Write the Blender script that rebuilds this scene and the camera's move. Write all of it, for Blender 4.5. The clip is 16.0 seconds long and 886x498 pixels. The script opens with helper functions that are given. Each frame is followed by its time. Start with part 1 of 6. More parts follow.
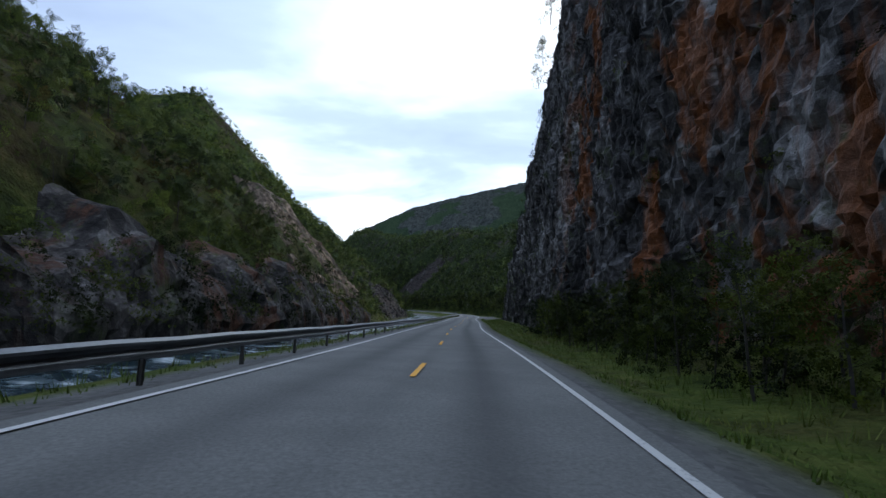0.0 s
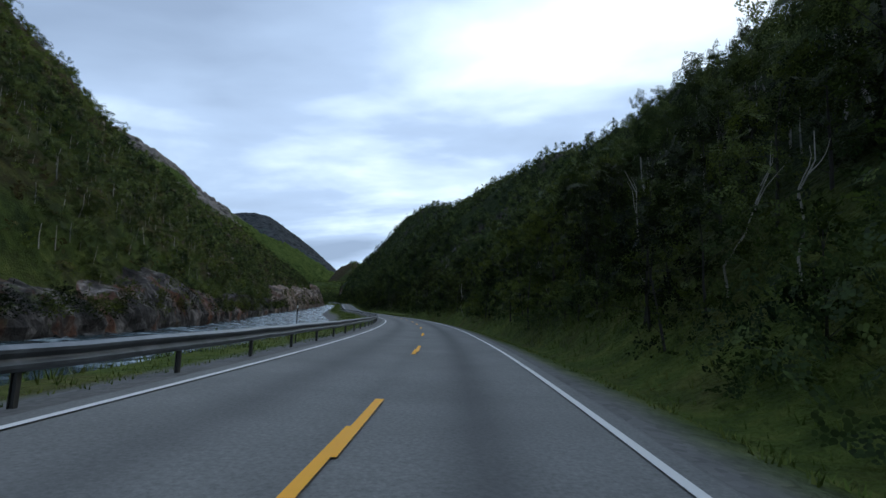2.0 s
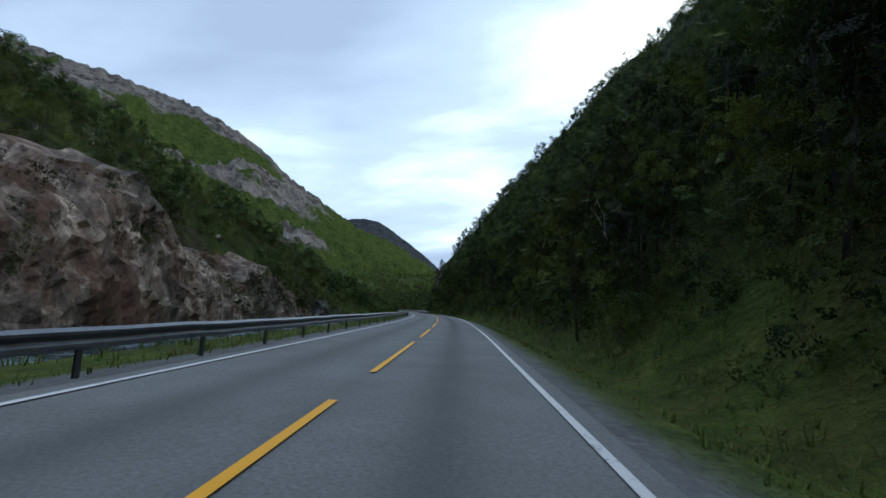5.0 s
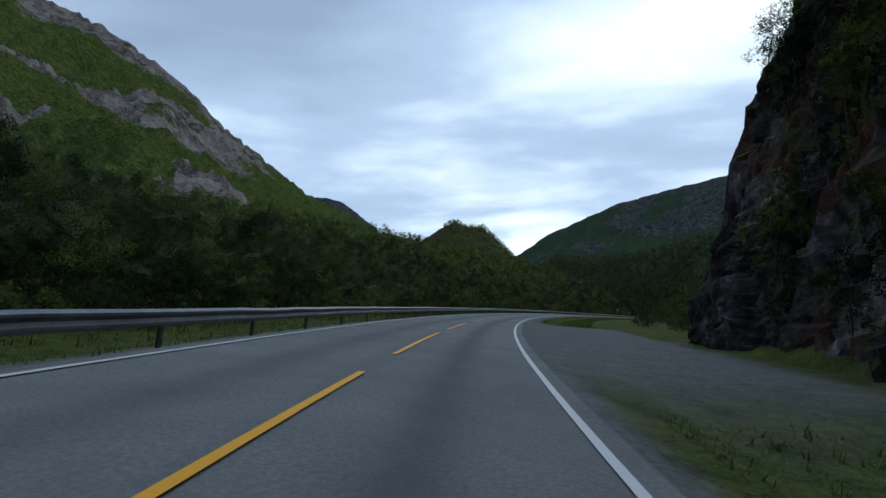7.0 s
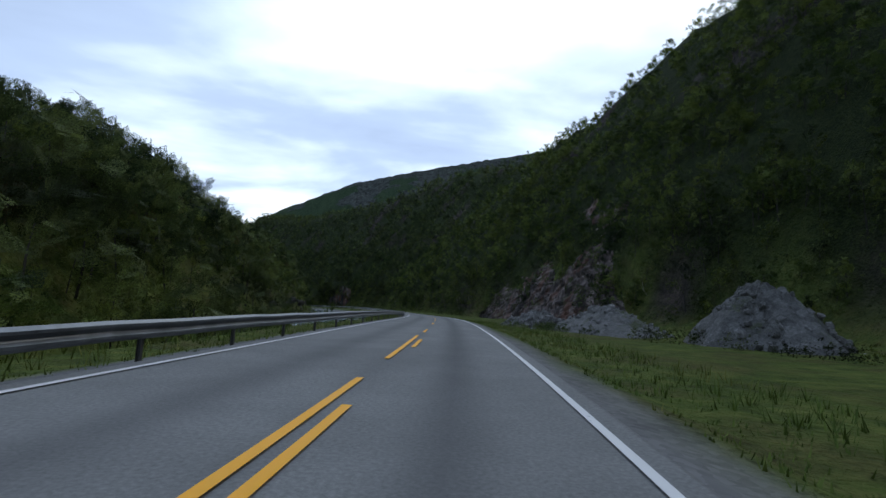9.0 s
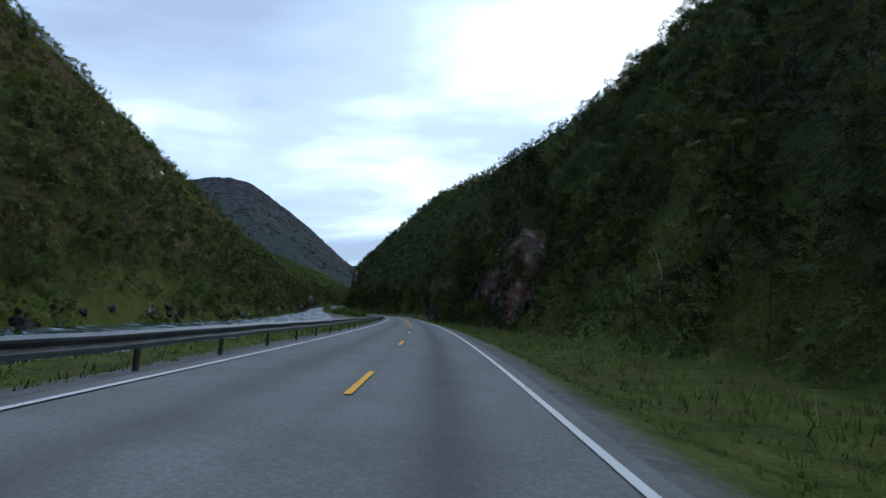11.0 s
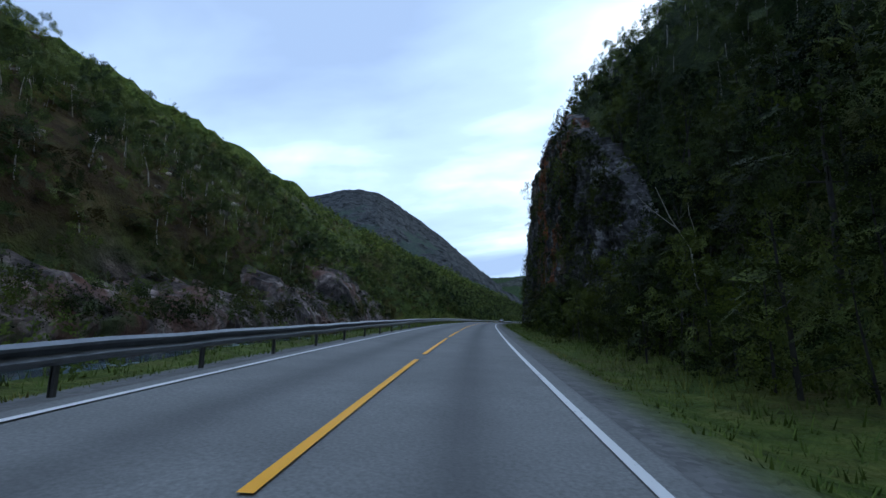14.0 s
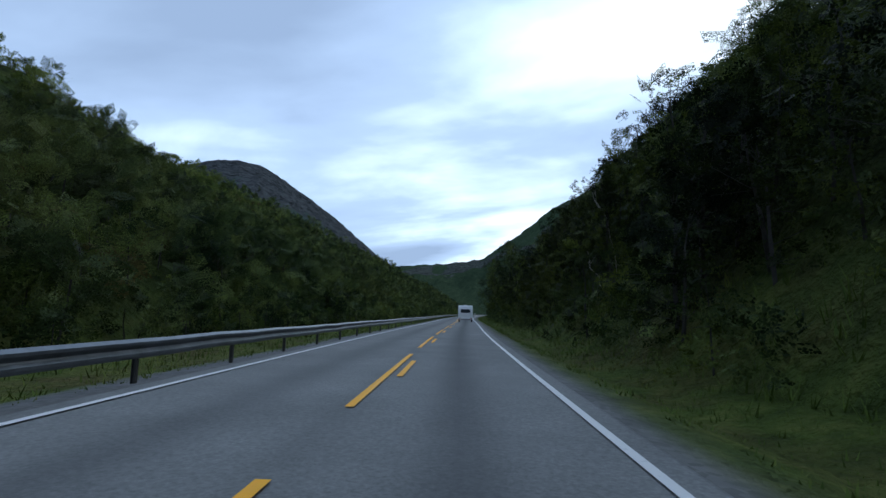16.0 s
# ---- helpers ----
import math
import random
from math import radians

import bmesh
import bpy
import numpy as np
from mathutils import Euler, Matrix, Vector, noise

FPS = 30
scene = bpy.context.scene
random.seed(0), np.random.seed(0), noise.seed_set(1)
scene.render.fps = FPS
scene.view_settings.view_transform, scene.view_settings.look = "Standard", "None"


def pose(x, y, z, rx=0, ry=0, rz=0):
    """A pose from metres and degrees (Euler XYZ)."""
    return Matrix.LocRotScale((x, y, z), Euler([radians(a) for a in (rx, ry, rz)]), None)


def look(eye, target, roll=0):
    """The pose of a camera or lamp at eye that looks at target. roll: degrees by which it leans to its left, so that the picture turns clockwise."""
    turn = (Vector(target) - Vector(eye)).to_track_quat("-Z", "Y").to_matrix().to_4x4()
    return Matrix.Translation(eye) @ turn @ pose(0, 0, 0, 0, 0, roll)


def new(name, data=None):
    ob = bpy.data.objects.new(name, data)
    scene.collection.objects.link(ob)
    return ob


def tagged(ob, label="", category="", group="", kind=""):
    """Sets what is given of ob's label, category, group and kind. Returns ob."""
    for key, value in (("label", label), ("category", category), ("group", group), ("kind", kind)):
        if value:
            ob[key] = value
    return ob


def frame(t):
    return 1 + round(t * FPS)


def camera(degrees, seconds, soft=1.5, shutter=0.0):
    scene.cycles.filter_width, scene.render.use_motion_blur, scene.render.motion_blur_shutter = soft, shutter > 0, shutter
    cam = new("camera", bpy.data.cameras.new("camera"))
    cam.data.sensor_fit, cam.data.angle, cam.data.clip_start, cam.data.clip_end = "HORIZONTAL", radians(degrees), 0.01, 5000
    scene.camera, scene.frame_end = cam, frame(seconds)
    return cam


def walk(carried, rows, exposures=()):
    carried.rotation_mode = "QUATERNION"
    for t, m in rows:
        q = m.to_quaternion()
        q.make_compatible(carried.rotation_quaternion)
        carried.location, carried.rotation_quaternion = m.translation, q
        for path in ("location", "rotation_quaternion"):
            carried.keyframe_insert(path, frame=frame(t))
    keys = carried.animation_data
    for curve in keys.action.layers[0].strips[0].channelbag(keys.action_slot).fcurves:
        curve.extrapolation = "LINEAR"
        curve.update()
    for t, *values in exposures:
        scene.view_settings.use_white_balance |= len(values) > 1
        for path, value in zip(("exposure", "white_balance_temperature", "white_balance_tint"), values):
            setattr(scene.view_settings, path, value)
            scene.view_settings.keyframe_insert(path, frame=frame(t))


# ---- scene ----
# The whole valley is built at a quarter of its true size: lengths below are true metres, and K turns them into scene metres.
K = 0.25

# ---- camera and its way ----
cam = camera(84.68, 16.0, soft=1.5, shutter=0.0)
# seconds, place (scene metres), pitch, yaw, roll (degrees)
ROWS = [
    (0.0000, 0.31, 2.084, 0.041, 6.44, 4.44, 2.04),
    (0.1667, 0.219, 8.181, -0.106, 6.54, 6.32, 2.02),
    (0.3333, 0.043, 14.261, -0.244, 6.64, 5.74, 2),
    (0.5000, 0.028, 20.297, -0.363, 6.74, 4.38, 1.98),
    (0.6667, -0.058, 26.297, -0.462, 6.82, 5.2, 1.64),
    (0.8333, -0.249, 32.245, -0.546, 6.91, 4.82, 1.3),
    (1.0000, -0.295, 38.146, -0.619, 7, 2.28, 0.96),
    (1.1667, -0.173, 44.033, -0.686, 6.92, 1.8, 1.08),
    (1.3333, -0.145, 49.895, -0.751, 6.85, 2.91, 1.19),
    (1.5000, -0.321, 55.691, -0.812, 6.77, 4.93, 1.3),
    (1.6667, -0.794, 61.354, -0.868, 6.86, 8.34, 1.48),
    (1.8333, -1.599, 66.913, -0.918, 6.95, 12.37, 1.67),
    (2.0000, -2.788, 72.47, -0.966, 7.04, 16.43, 1.85),
    (2.1667, -4.372, 78.042, -1.011, 7.14, 20.01, 1.57),
    (2.3333, -6.31, 83.566, -1.056, 7.24, 22.96, 1.3),
    (2.5000, -8.547, 89.047, -1.101, 7.33, 25.6, 1.02),
    (2.6667, -11.049, 94.501, -1.143, 7.43, 29.76, 1.56),
    (2.8333, -13.855, 99.876, -1.176, 7.53, 32.56, 2.09),
    (3.0000, -16.74, 105.238, -1.196, 7.63, 33.32, 2.63),
    (3.1667, -19.803, 110.567, -1.199, 7.82, 34.29, 2.57),
    (3.3333, -23.128, 115.777, -1.189, 8.01, 35.14, 2.51),
    (3.5000, -26.406, 120.974, -1.167, 8.19, 31.59, 2.45),
    (3.6667, -29.366, 126.336, -1.131, 8.22, 30.35, 2.2),
    (3.8333, -32.242, 131.739, -1.081, 8.25, 30.5, 1.94),
    (4.0000, -35.08, 137.133, -1.012, 8.27, 30.79, 1.69),
    (4.1667, -37.945, 142.485, -0.922, 8.2, 30.74, 1.85),
    (4.3333, -40.808, 147.824, -0.82, 8.13, 30.83, 2.01),
    (4.5000, -43.673, 153.14, -0.715, 8.05, 30.94, 2.17),
    (4.6667, -46.539, 158.431, -0.616, 7.98, 30.96, 2.34),
    (4.8333, -49.364, 163.711, -0.524, 7.9, 30.2, 2.5),
    (5.0000, -52.105, 169.007, -0.431, 7.83, 29.73, 2.66),
    (5.1667, -54.85, 174.277, -0.34, 7.76, 30.36, 2.83),
    (5.3333, -57.674, 179.474, -0.254, 7.68, 31.69, 2.99),
    (5.5000, -60.633, 184.559, -0.177, 7.61, 33.59, 3.15),
    (5.6667, -63.746, 189.508, -0.112, 7.54, 35.58, 3.31),
    (5.8333, -67.006, 194.31, -0.06, 7.46, 37.43, 3.48),
    (6.0000, -70.376, 198.978, -0.013, 7.39, 38.85, 3.64),
    (6.1667, -73.798, 203.541, 0.034, 7.31, 39.39, 3.8),
    (6.3333, -77.197, 208.052, 0.087, 7.24, 38.94, 3.97),
    (6.5000, -80.422, 212.6, 0.15, 7.17, 35.64, 4.13),
    (6.6667, -83.196, 217.348, 0.219, 7.08, 30.72, 4.23),
    (6.8333, -85.579, 222.273, 0.291, 7, 27.88, 4.33),
    (7.0000, -87.723, 227.308, 0.366, 6.92, 25.59, 4.43),
    (7.1667, -89.567, 232.463, 0.444, 7, 21.77, 4.24),
    (7.3333, -91.002, 237.741, 0.524, 7.09, 17.87, 4.05),
    (7.5000, -92.07, 243.089, 0.608, 7.17, 14.75, 3.87),
    (7.6667, -92.861, 248.447, 0.696, 7.3, 11.35, 3.77),
    (7.8333, -93.362, 253.821, 0.785, 7.42, 8.25, 3.67),
    (8.0000, -93.59, 259.226, 0.872, 7.55, 5.14, 3.58),
    (8.1667, -93.513, 264.645, 0.953, 7.55, 1.51, 3.31),
    (8.3333, -93.199, 270.074, 1.028, 7.55, -1.07, 3.04),
    (8.5000, -92.748, 275.554, 1.111, 7.56, -2.97, 2.78),
    (8.6667, -92.123, 281.096, 1.192, 7.25, -5.05, 2.8),
    (8.8333, -91.253, 286.664, 1.26, 6.95, -6.58, 2.83),
    (9.0000, -90.362, 292.248, 1.303, 6.65, -4.89, 2.85),
    (9.1667, -89.663, 297.827, 1.311, 6.66, -3.25, 2.84),
    (9.3333, -89.114, 303.391, 1.273, 6.68, -2.18, 2.84),
    (9.5000, -88.711, 308.95, 1.204, 6.69, -0.6, 2.83),
    (9.6667, -88.518, 314.508, 1.119, 6.71, 1.57, 2.82),
    (9.8333, -88.564, 320.061, 1.034, 6.72, 3.84, 2.81),
    (10.0000, -88.859, 325.603, 0.966, 6.74, 6.22, 2.8),
    (10.1667, -89.41, 331.129, 0.923, 6.75, 8.67, 2.79),
    (10.3333, -90.222, 336.631, 0.894, 6.77, 11.14, 2.78),
    (10.5000, -91.295, 342.102, 0.87, 6.78, 13.59, 2.78),
    (10.6667, -92.626, 347.538, 0.842, 6.8, 15.98, 2.77),
    (10.8333, -94.207, 352.933, 0.803, 6.81, 18.27, 2.76),
    (11.0000, -96.025, 358.285, 0.743, 6.83, 20.37, 2.75),
    (11.1667, -98.065, 363.597, 0.664, 6.84, 22.25, 2.74),
    (11.3333, -100.296, 368.876, 0.572, 6.85, 23.71, 2.73),
    (11.5000, -102.685, 374.14, 0.474, 6.87, 24.76, 2.72),
    (11.6667, -105.174, 379.426, 0.377, 6.85, 26.24, 2.59),
    (11.8333, -107.738, 384.713, 0.286, 6.84, 28.92, 2.46),
    (12.0000, -110.562, 389.817, 0.195, 6.82, 34.22, 2.33),
    (12.1667, -113.651, 394.645, 0.103, 6.94, 36.53, 2.63),
    (12.3333, -116.831, 399.333, 0.018, 7.06, 37.3, 2.92),
    (12.5000, -120.091, 403.927, -0.057, 7.18, 38.68, 3.22),
    (12.6667, -123.429, 408.378, -0.116, 7.2, 40.38, 2.69),
    (12.8333, -126.771, 412.768, -0.16, 7.23, 40.3, 2.16),
    (13.0000, -130.115, 417.269, -0.192, 7.26, 40.37, 1.64),
    (13.1667, -133.592, 421.862, -0.214, 7.28, 41.27, 1.45),
    (13.3333, -137.189, 426.463, -0.225, 7.3, 40.84, 1.27),
    (13.5000, -140.72, 431.158, -0.223, 7.32, 38.76, 1.08),
    (13.6667, -144.189, 435.958, -0.204, 7.54, 38.31, 1.33),
    (13.8333, -147.64, 440.829, -0.16, 7.76, 37.92, 1.57),
    (14.0000, -150.982, 445.784, -0.105, 7.98, 36.31, 1.82),
    (14.1667, -154.163, 450.866, -0.053, 7.72, 34.68, 1.98),
    (14.3333, -157.263, 456.023, -0.017, 7.46, 33.79, 2.14),
    (14.5000, -160.278, 461.208, -0.007, 7.2, 32.67, 2.3),
    (14.6667, -163.164, 466.43, -0.013, 7.13, 31.62, 2.09),
    (14.8333, -165.954, 471.683, -0.03, 7.06, 30.72, 1.88),
    (15.0000, -168.657, 476.974, -0.053, 6.99, 29.67, 1.67),
    (15.1667, -171.285, 482.298, -0.079, 6.99, 28.66, 1.89),
    (15.3333, -173.815, 487.667, -0.108, 6.99, 28.09, 2.12),
    (15.5000, -176.281, 493.056, -0.146, 7, 27.71, 2.35),
    (15.6667, -178.675, 498.457, -0.187, 7.09, 26.18, 1.96),
    (15.8333, -180.985, 503.888, -0.229, 7.17, 25.09, 1.57),
    (16.0000, -183.291, 509.325, -0.266, 7.26, 24.74, 1.19),
]
# seconds, stops, white balance, tint: the film's camera dims and cools its picture on the way
EXPOSURES = [(0.0, 0.60, 6450, 10), (0.5, 0.50, 6450, 10), (1.0, 0.05, 6850, 6), (1.5, 0.05, 6350, 7), (2.0, 0.24, 6400, 6), (3.0, 0.40, 6370, 6), (3.5, 0.34, 6330, 6), (4.0, 0.58, 6400, 6), (6.5, 0.45, 6650, 3), (7.0, 0.13, 6430, 5), (7.5, -0.03, 6350, 6), (8.0, -0.08, 6350, 6), (8.5, 0.20, 6300, 8),
             (9.0, 0.35, 6450, 10), (11.5, 0.60, 6350, 6), (12.5, 0.62, 6100, 6), (14.5, 0.68, 5950, 7), (15.5, 0.50, 6000, 7), (16.0, 0.35, 6080, 6)]
walk(cam, [(t, pose(x, y, z, 0, 0, yaw) @ pose(0, 0, 0, 90 + pitch) @ pose(0, 0, 0, 0, 0, roll))
           for t, x, y, z, pitch, yaw, roll in ROWS], EXPOSURES)

# ---- world and sun: a thin, bright overcast evening ----
def link(tree, a, b):
    tree.links.new(a, b)


def build_world():
    world = bpy.data.worlds.new("overcast_sky")
    scene.world = world
    world.use_nodes = True
    t = world.node_tree
    t.nodes.clear()
    out = t.nodes.new("ShaderNodeOutputWorld")
    bg = t.nodes.new("ShaderNodeBackground")
    sky = t.nodes.new("ShaderNodeTexSky")
    sky.sky_type, sky.sun_disc = "NISHITA", False
    sky.sun_elevation, sky.sun_rotation = radians(35), radians(58)
    sky.air_density, sky.dust_density = 1.0, 2.0
    coord = t.nodes.new("ShaderNodeTexCoord")
    sep = t.nodes.new("ShaderNodeSeparateXYZ")
    link(t, coord.outputs["Generated"], sep.inputs[0])
    # the cloud deck is a flat layer: divide the direction by its height
    up = t.nodes.new("ShaderNodeMath")
    up.operation, up.inputs[1].default_value = "MAXIMUM", 0.03
    link(t, sep.outputs["Z"], up.inputs[0])
    lift = t.nodes.new("ShaderNodeMath")
    lift.operation, lift.inputs[1].default_value = "ADD", 0.12
    link(t, up.outputs[0], lift.inputs[0])
    dx = t.nodes.new("ShaderNodeMath")
    dx.operation = "DIVIDE"
    link(t, sep.outputs["X"], dx.inputs[0]); link(t, lift.outputs[0], dx.inputs[1])
    dy = t.nodes.new("ShaderNodeMath")
    dy.operation = "DIVIDE"
    link(t, sep.outputs["Y"], dy.inputs[0]); link(t, lift.outputs[0], dy.inputs[1])
    flat = t.nodes.new("ShaderNodeCombineXYZ")
    link(t, dx.outputs[0], flat.inputs[0]); link(t, dy.outputs[0], flat.inputs[1])
    turn = t.nodes.new("ShaderNodeMapping")
    turn.inputs["Rotation"].default_value = (0, 0, radians(CLOUD_TURN))
    turn.inputs["Scale"].default_value = (0.6, 1.15, 1)
    turn.inputs["Location"].default_value = CLOUD_SHIFT
    link(t, flat.outputs[0], turn.inputs["Vector"])
    big = t.nodes.new("ShaderNodeTexNoise")
    big.inputs["Scale"].default_value, big.inputs["Detail"].default_value = 0.62, 5
    big.inputs["Roughness"].default_value, big.inputs["Distortion"].default_value = 0.48, 0.5
    link(t, turn.outputs[0], big.inputs["Vector"])
    ramp = t.nodes.new("ShaderNodeValToRGB")
    e = ramp.color_ramp.elements
    e[0].position, e[0].color = 0.31, (0.28, 0.365, 0.53, 1)
    e[1].position, e[1].color = 0.68, (1.12, 1.20, 1.20, 1)
    m = ramp.color_ramp.elements.new(0.452)
    m.color = (0.43, 0.552, 0.775, 1)
    m = ramp.color_ramp.elements.new(0.50)
    m.color = (0.61, 0.745, 0.92, 1)
    m = ramp.color_ramp.elements.new(0.56)
    m.color = (0.88, 0.98, 1.08, 1)
    # long thin streaks in the deck
    thin = t.nodes.new("ShaderNodeMapping")
    thin.inputs["Rotation"].default_value = (0, 0, radians(CLOUD_TURN + 25))
    thin.inputs["Scale"].default_value = (1.0, 1.45, 1)
    link(t, flat.outputs[0], thin.inputs["Vector"])
    fine = t.nodes.new("ShaderNodeTexNoise")
    fine.inputs["Scale"].default_value, fine.inputs["Detail"].default_value = 1.3, 6
    fine.inputs["Roughness"].default_value, fine.inputs["Distortion"].default_value = 0.52, 0.3
    link(t, thin.outputs[0], fine.inputs["Vector"])
    both = t.nodes.new("ShaderNodeMixRGB")
    both.inputs[0].default_value = 0.22
    link(t, big.outputs["Fac"], both.inputs[1]); link(t, fine.outputs["Fac"], both.inputs[2])
    # the deck is thinnest in the north, where the low sun stands behind it
    near_sun = t.nodes.new("ShaderNodeVectorMath")
    near_sun.operation, near_sun.inputs[1].default_value = "DOT_PRODUCT", (0.16, 0.85, 0.50)
    link(t, coord.outputs["Generated"], near_sun.inputs[0])
    gain = t.nodes.new("ShaderNodeMapRange")
    for socket, value in (("From Min", 0.66), ("From Max", 0.985), ("To Min", -0.135), ("To Max", 0.055)):
        gain.inputs[socket].default_value = value
    link(t, near_sun.outputs["Value"], gain.inputs["Value"])
    thick = t.nodes.new("ShaderNodeMath")
    thick.operation = "ADD"
    link(t, both.outputs[0], thick.inputs[0]); link(t, gain.outputs[0], thick.inputs[1])
    link(t, thick.outputs[0], ramp.inputs[0])
    mix = t.nodes.new("ShaderNodeMixRGB")
    mix.blend_type, mix.inputs[0].default_value = "MIX", 0.94
    dim = t.nodes.new("ShaderNodeMixRGB")
    dim.blend_type, dim.inputs[0].default_value = "MULTIPLY", 1
    dim.inputs[2].default_value = (0.1, 0.1, 0.1, 1)
    link(t, sky.outputs[0], dim.inputs[1])
    link(t, dim.outputs[0], mix.inputs[1]); link(t, ramp.outputs[0], mix.inputs[2])
    link(t, mix.outputs[0], bg.inputs[0])
    bg.inputs[1].default_value = SKY_STRENGTH
    link(t, bg.outputs[0], out.inputs[0])


SKY_STRENGTH, CLOUD_TURN, CLOUD_SHIFT = 1.1, 65, (0.4, 1.3, 0)
build_world()
sun = new("sun", bpy.data.lights.new("sun", "SUN"))
sun.data.energy, sun.data.angle, sun.data.color = 0.6, radians(25), (1.0, 0.95, 0.88)
sun.matrix_basis = look((0, 0, 50), (-22, -14, 32))


# ---- materials ----
class Mat:
    """A principled material with short ways to add textures."""

    def __init__(self, name, rough=0.8, metal=0.0, spec=0.3):
        self.m = bpy.data.materials.new(name)
        self.m.use_nodes = True
        self.t = self.m.node_tree
        self.b = self.t.nodes["Principled BSDF"]
        self.b.inputs["Roughness"].default_value = rough
        self.b.inputs["Metallic"].default_value = metal
        self.b.inputs["Specular IOR Level"].default_value = spec
        self.coord = self.t.nodes.new("ShaderNodeTexCoord")

    def noise(self, size, detail=4, rough=0.55, stretch=(1, 1, 1), distort=0.0):
        """Noise whose blobs are about size true metres across."""
        mp = self.t.nodes.new("ShaderNodeMapping")
        mp.inputs["Scale"].default_value = [v / (size * K) for v in stretch]
        link(self.t, self.coord.outputs["Object"], mp.inputs["Vector"])
        n = self.t.nodes.new("ShaderNodeTexNoise")
        n.inputs["Scale"].default_value, n.inputs["Detail"].default_value = 1, detail
        n.inputs["Roughness"].default_value, n.inputs["Distortion"].default_value = rough, distort
        link(self.t, mp.outputs[0], n.inputs["Vector"])
        return n.outputs["Fac"]

    def cells(self, size, stretch=(1, 1, 1), feature="F1"):
        mp = self.t.nodes.new("ShaderNodeMapping")
        mp.inputs["Scale"].default_value = [v / (size * K) for v in stretch]
        link(self.t, self.coord.outputs["Object"], mp.inputs["Vector"])
        n = self.t.nodes.new("ShaderNodeTexVoronoi")
        n.feature = feature
        n.inputs["Scale"].default_value = 1
        link(self.t, mp.outputs[0], n.inputs["Vector"])
        return n.outputs["Distance"] if feature == "DISTANCE_TO_EDGE" else n.outputs["Color"]

    def ramp(self, fac, stops):
        r = self.t.nodes.new("ShaderNodeValToRGB")
        e = r.color_ramp.elements
        e[0].position, e[0].color = stops[0][0], (*stops[0][1], 1)
        e[1].position, e[1].color = stops[-1][0], (*stops[-1][1], 1)
        for p, c in stops[1:-1]:
            r.color_ramp.elements.new(p).color = (*c, 1)
        link(self.t, fac, r.inputs[0])
        return r.outputs[0]

    def grey(self, fac, lo, hi, a=0.0, b=1.0):
        return self.ramp(fac, [(lo, (a, a, a)), (hi, (b, b, b))])

    def mix(self, fac, a, b, mode="MIX"):
        n = self.t.nodes.new("ShaderNodeMixRGB")
        n.blend_type = mode
        for i, v in ((0, fac), (1, a), (2, b)):
            if isinstance(v, (int, float)):
                n.inputs[i].default_value = v if i == 0 else (v, v, v, 1)
            elif isinstance(v, tuple):
                n.inputs[i].default_value = (*v, 1)
            else:
                link(self.t, v, n.inputs[i])
        return n.outputs[0]

    def attribute(self, name):
        n = self.t.nodes.new("ShaderNodeAttribute")
        n.attribute_name = name
        return n.outputs["Fac"]

    def island(self):
        return self.t.nodes.new("ShaderNodeNewGeometry").outputs["Random Per Island"]

    def each(self):
        return self.t.nodes.new("ShaderNodeObjectInfo").outputs["Random"]

    def colour(self, c):
        if isinstance(c, tuple):
            self.b.inputs["Base Color"].default_value = (*c, 1)
        else:
            link(self.t, c, self.b.inputs["Base Color"])
        return self

    def rough(self, r):
        link(self.t, r, self.b.inputs["Roughness"])
        return self

    def bump(self, h, strength=0.4, depth=0.05):
        n = self.t.nodes.new("ShaderNodeBump")
        n.inputs["Strength"].default_value, n.inputs["Distance"].default_value = strength, depth * K
        link(self.t, h, n.inputs["Height"])
        link(self.t, n.outputs[0], self.b.inputs["Normal"])
        return self


def make_asphalt():
    a = Mat("asphalt", 0.88, spec=0.2)
    grain = a.noise(0.05, 3, 0.7)
    patch = a.noise(7, 4, 0.6)
    # lengths laid on different days, and long stains drawn out by traffic
    smear = a.noise(1.6, 5, 0.6)
    c = a.mix(0.5, a.ramp(patch, [(0.3, (0.165, 0.164, 0.152)), (0.7, (0.222, 0.220, 0.205))]),
              a.ramp(grain, [(0.3, (0.110, 0.109, 0.102)), (0.75, (0.310, 0.307, 0.290))]))
    c = a.mix(1.0, c, a.grey(smear, 0.3, 0.7, 0.88, 1.1), "MULTIPLY")
    # the oily middle of each lane is darker than the polished wheel tracks
    tr = a.attribute("track")
    c = a.mix(tr, c, a.mix(0.75, c, (0.066, 0.066, 0.066)))
    a.colour(c)
    a.bump(grain, 0.35, 0.01)
    return a.m


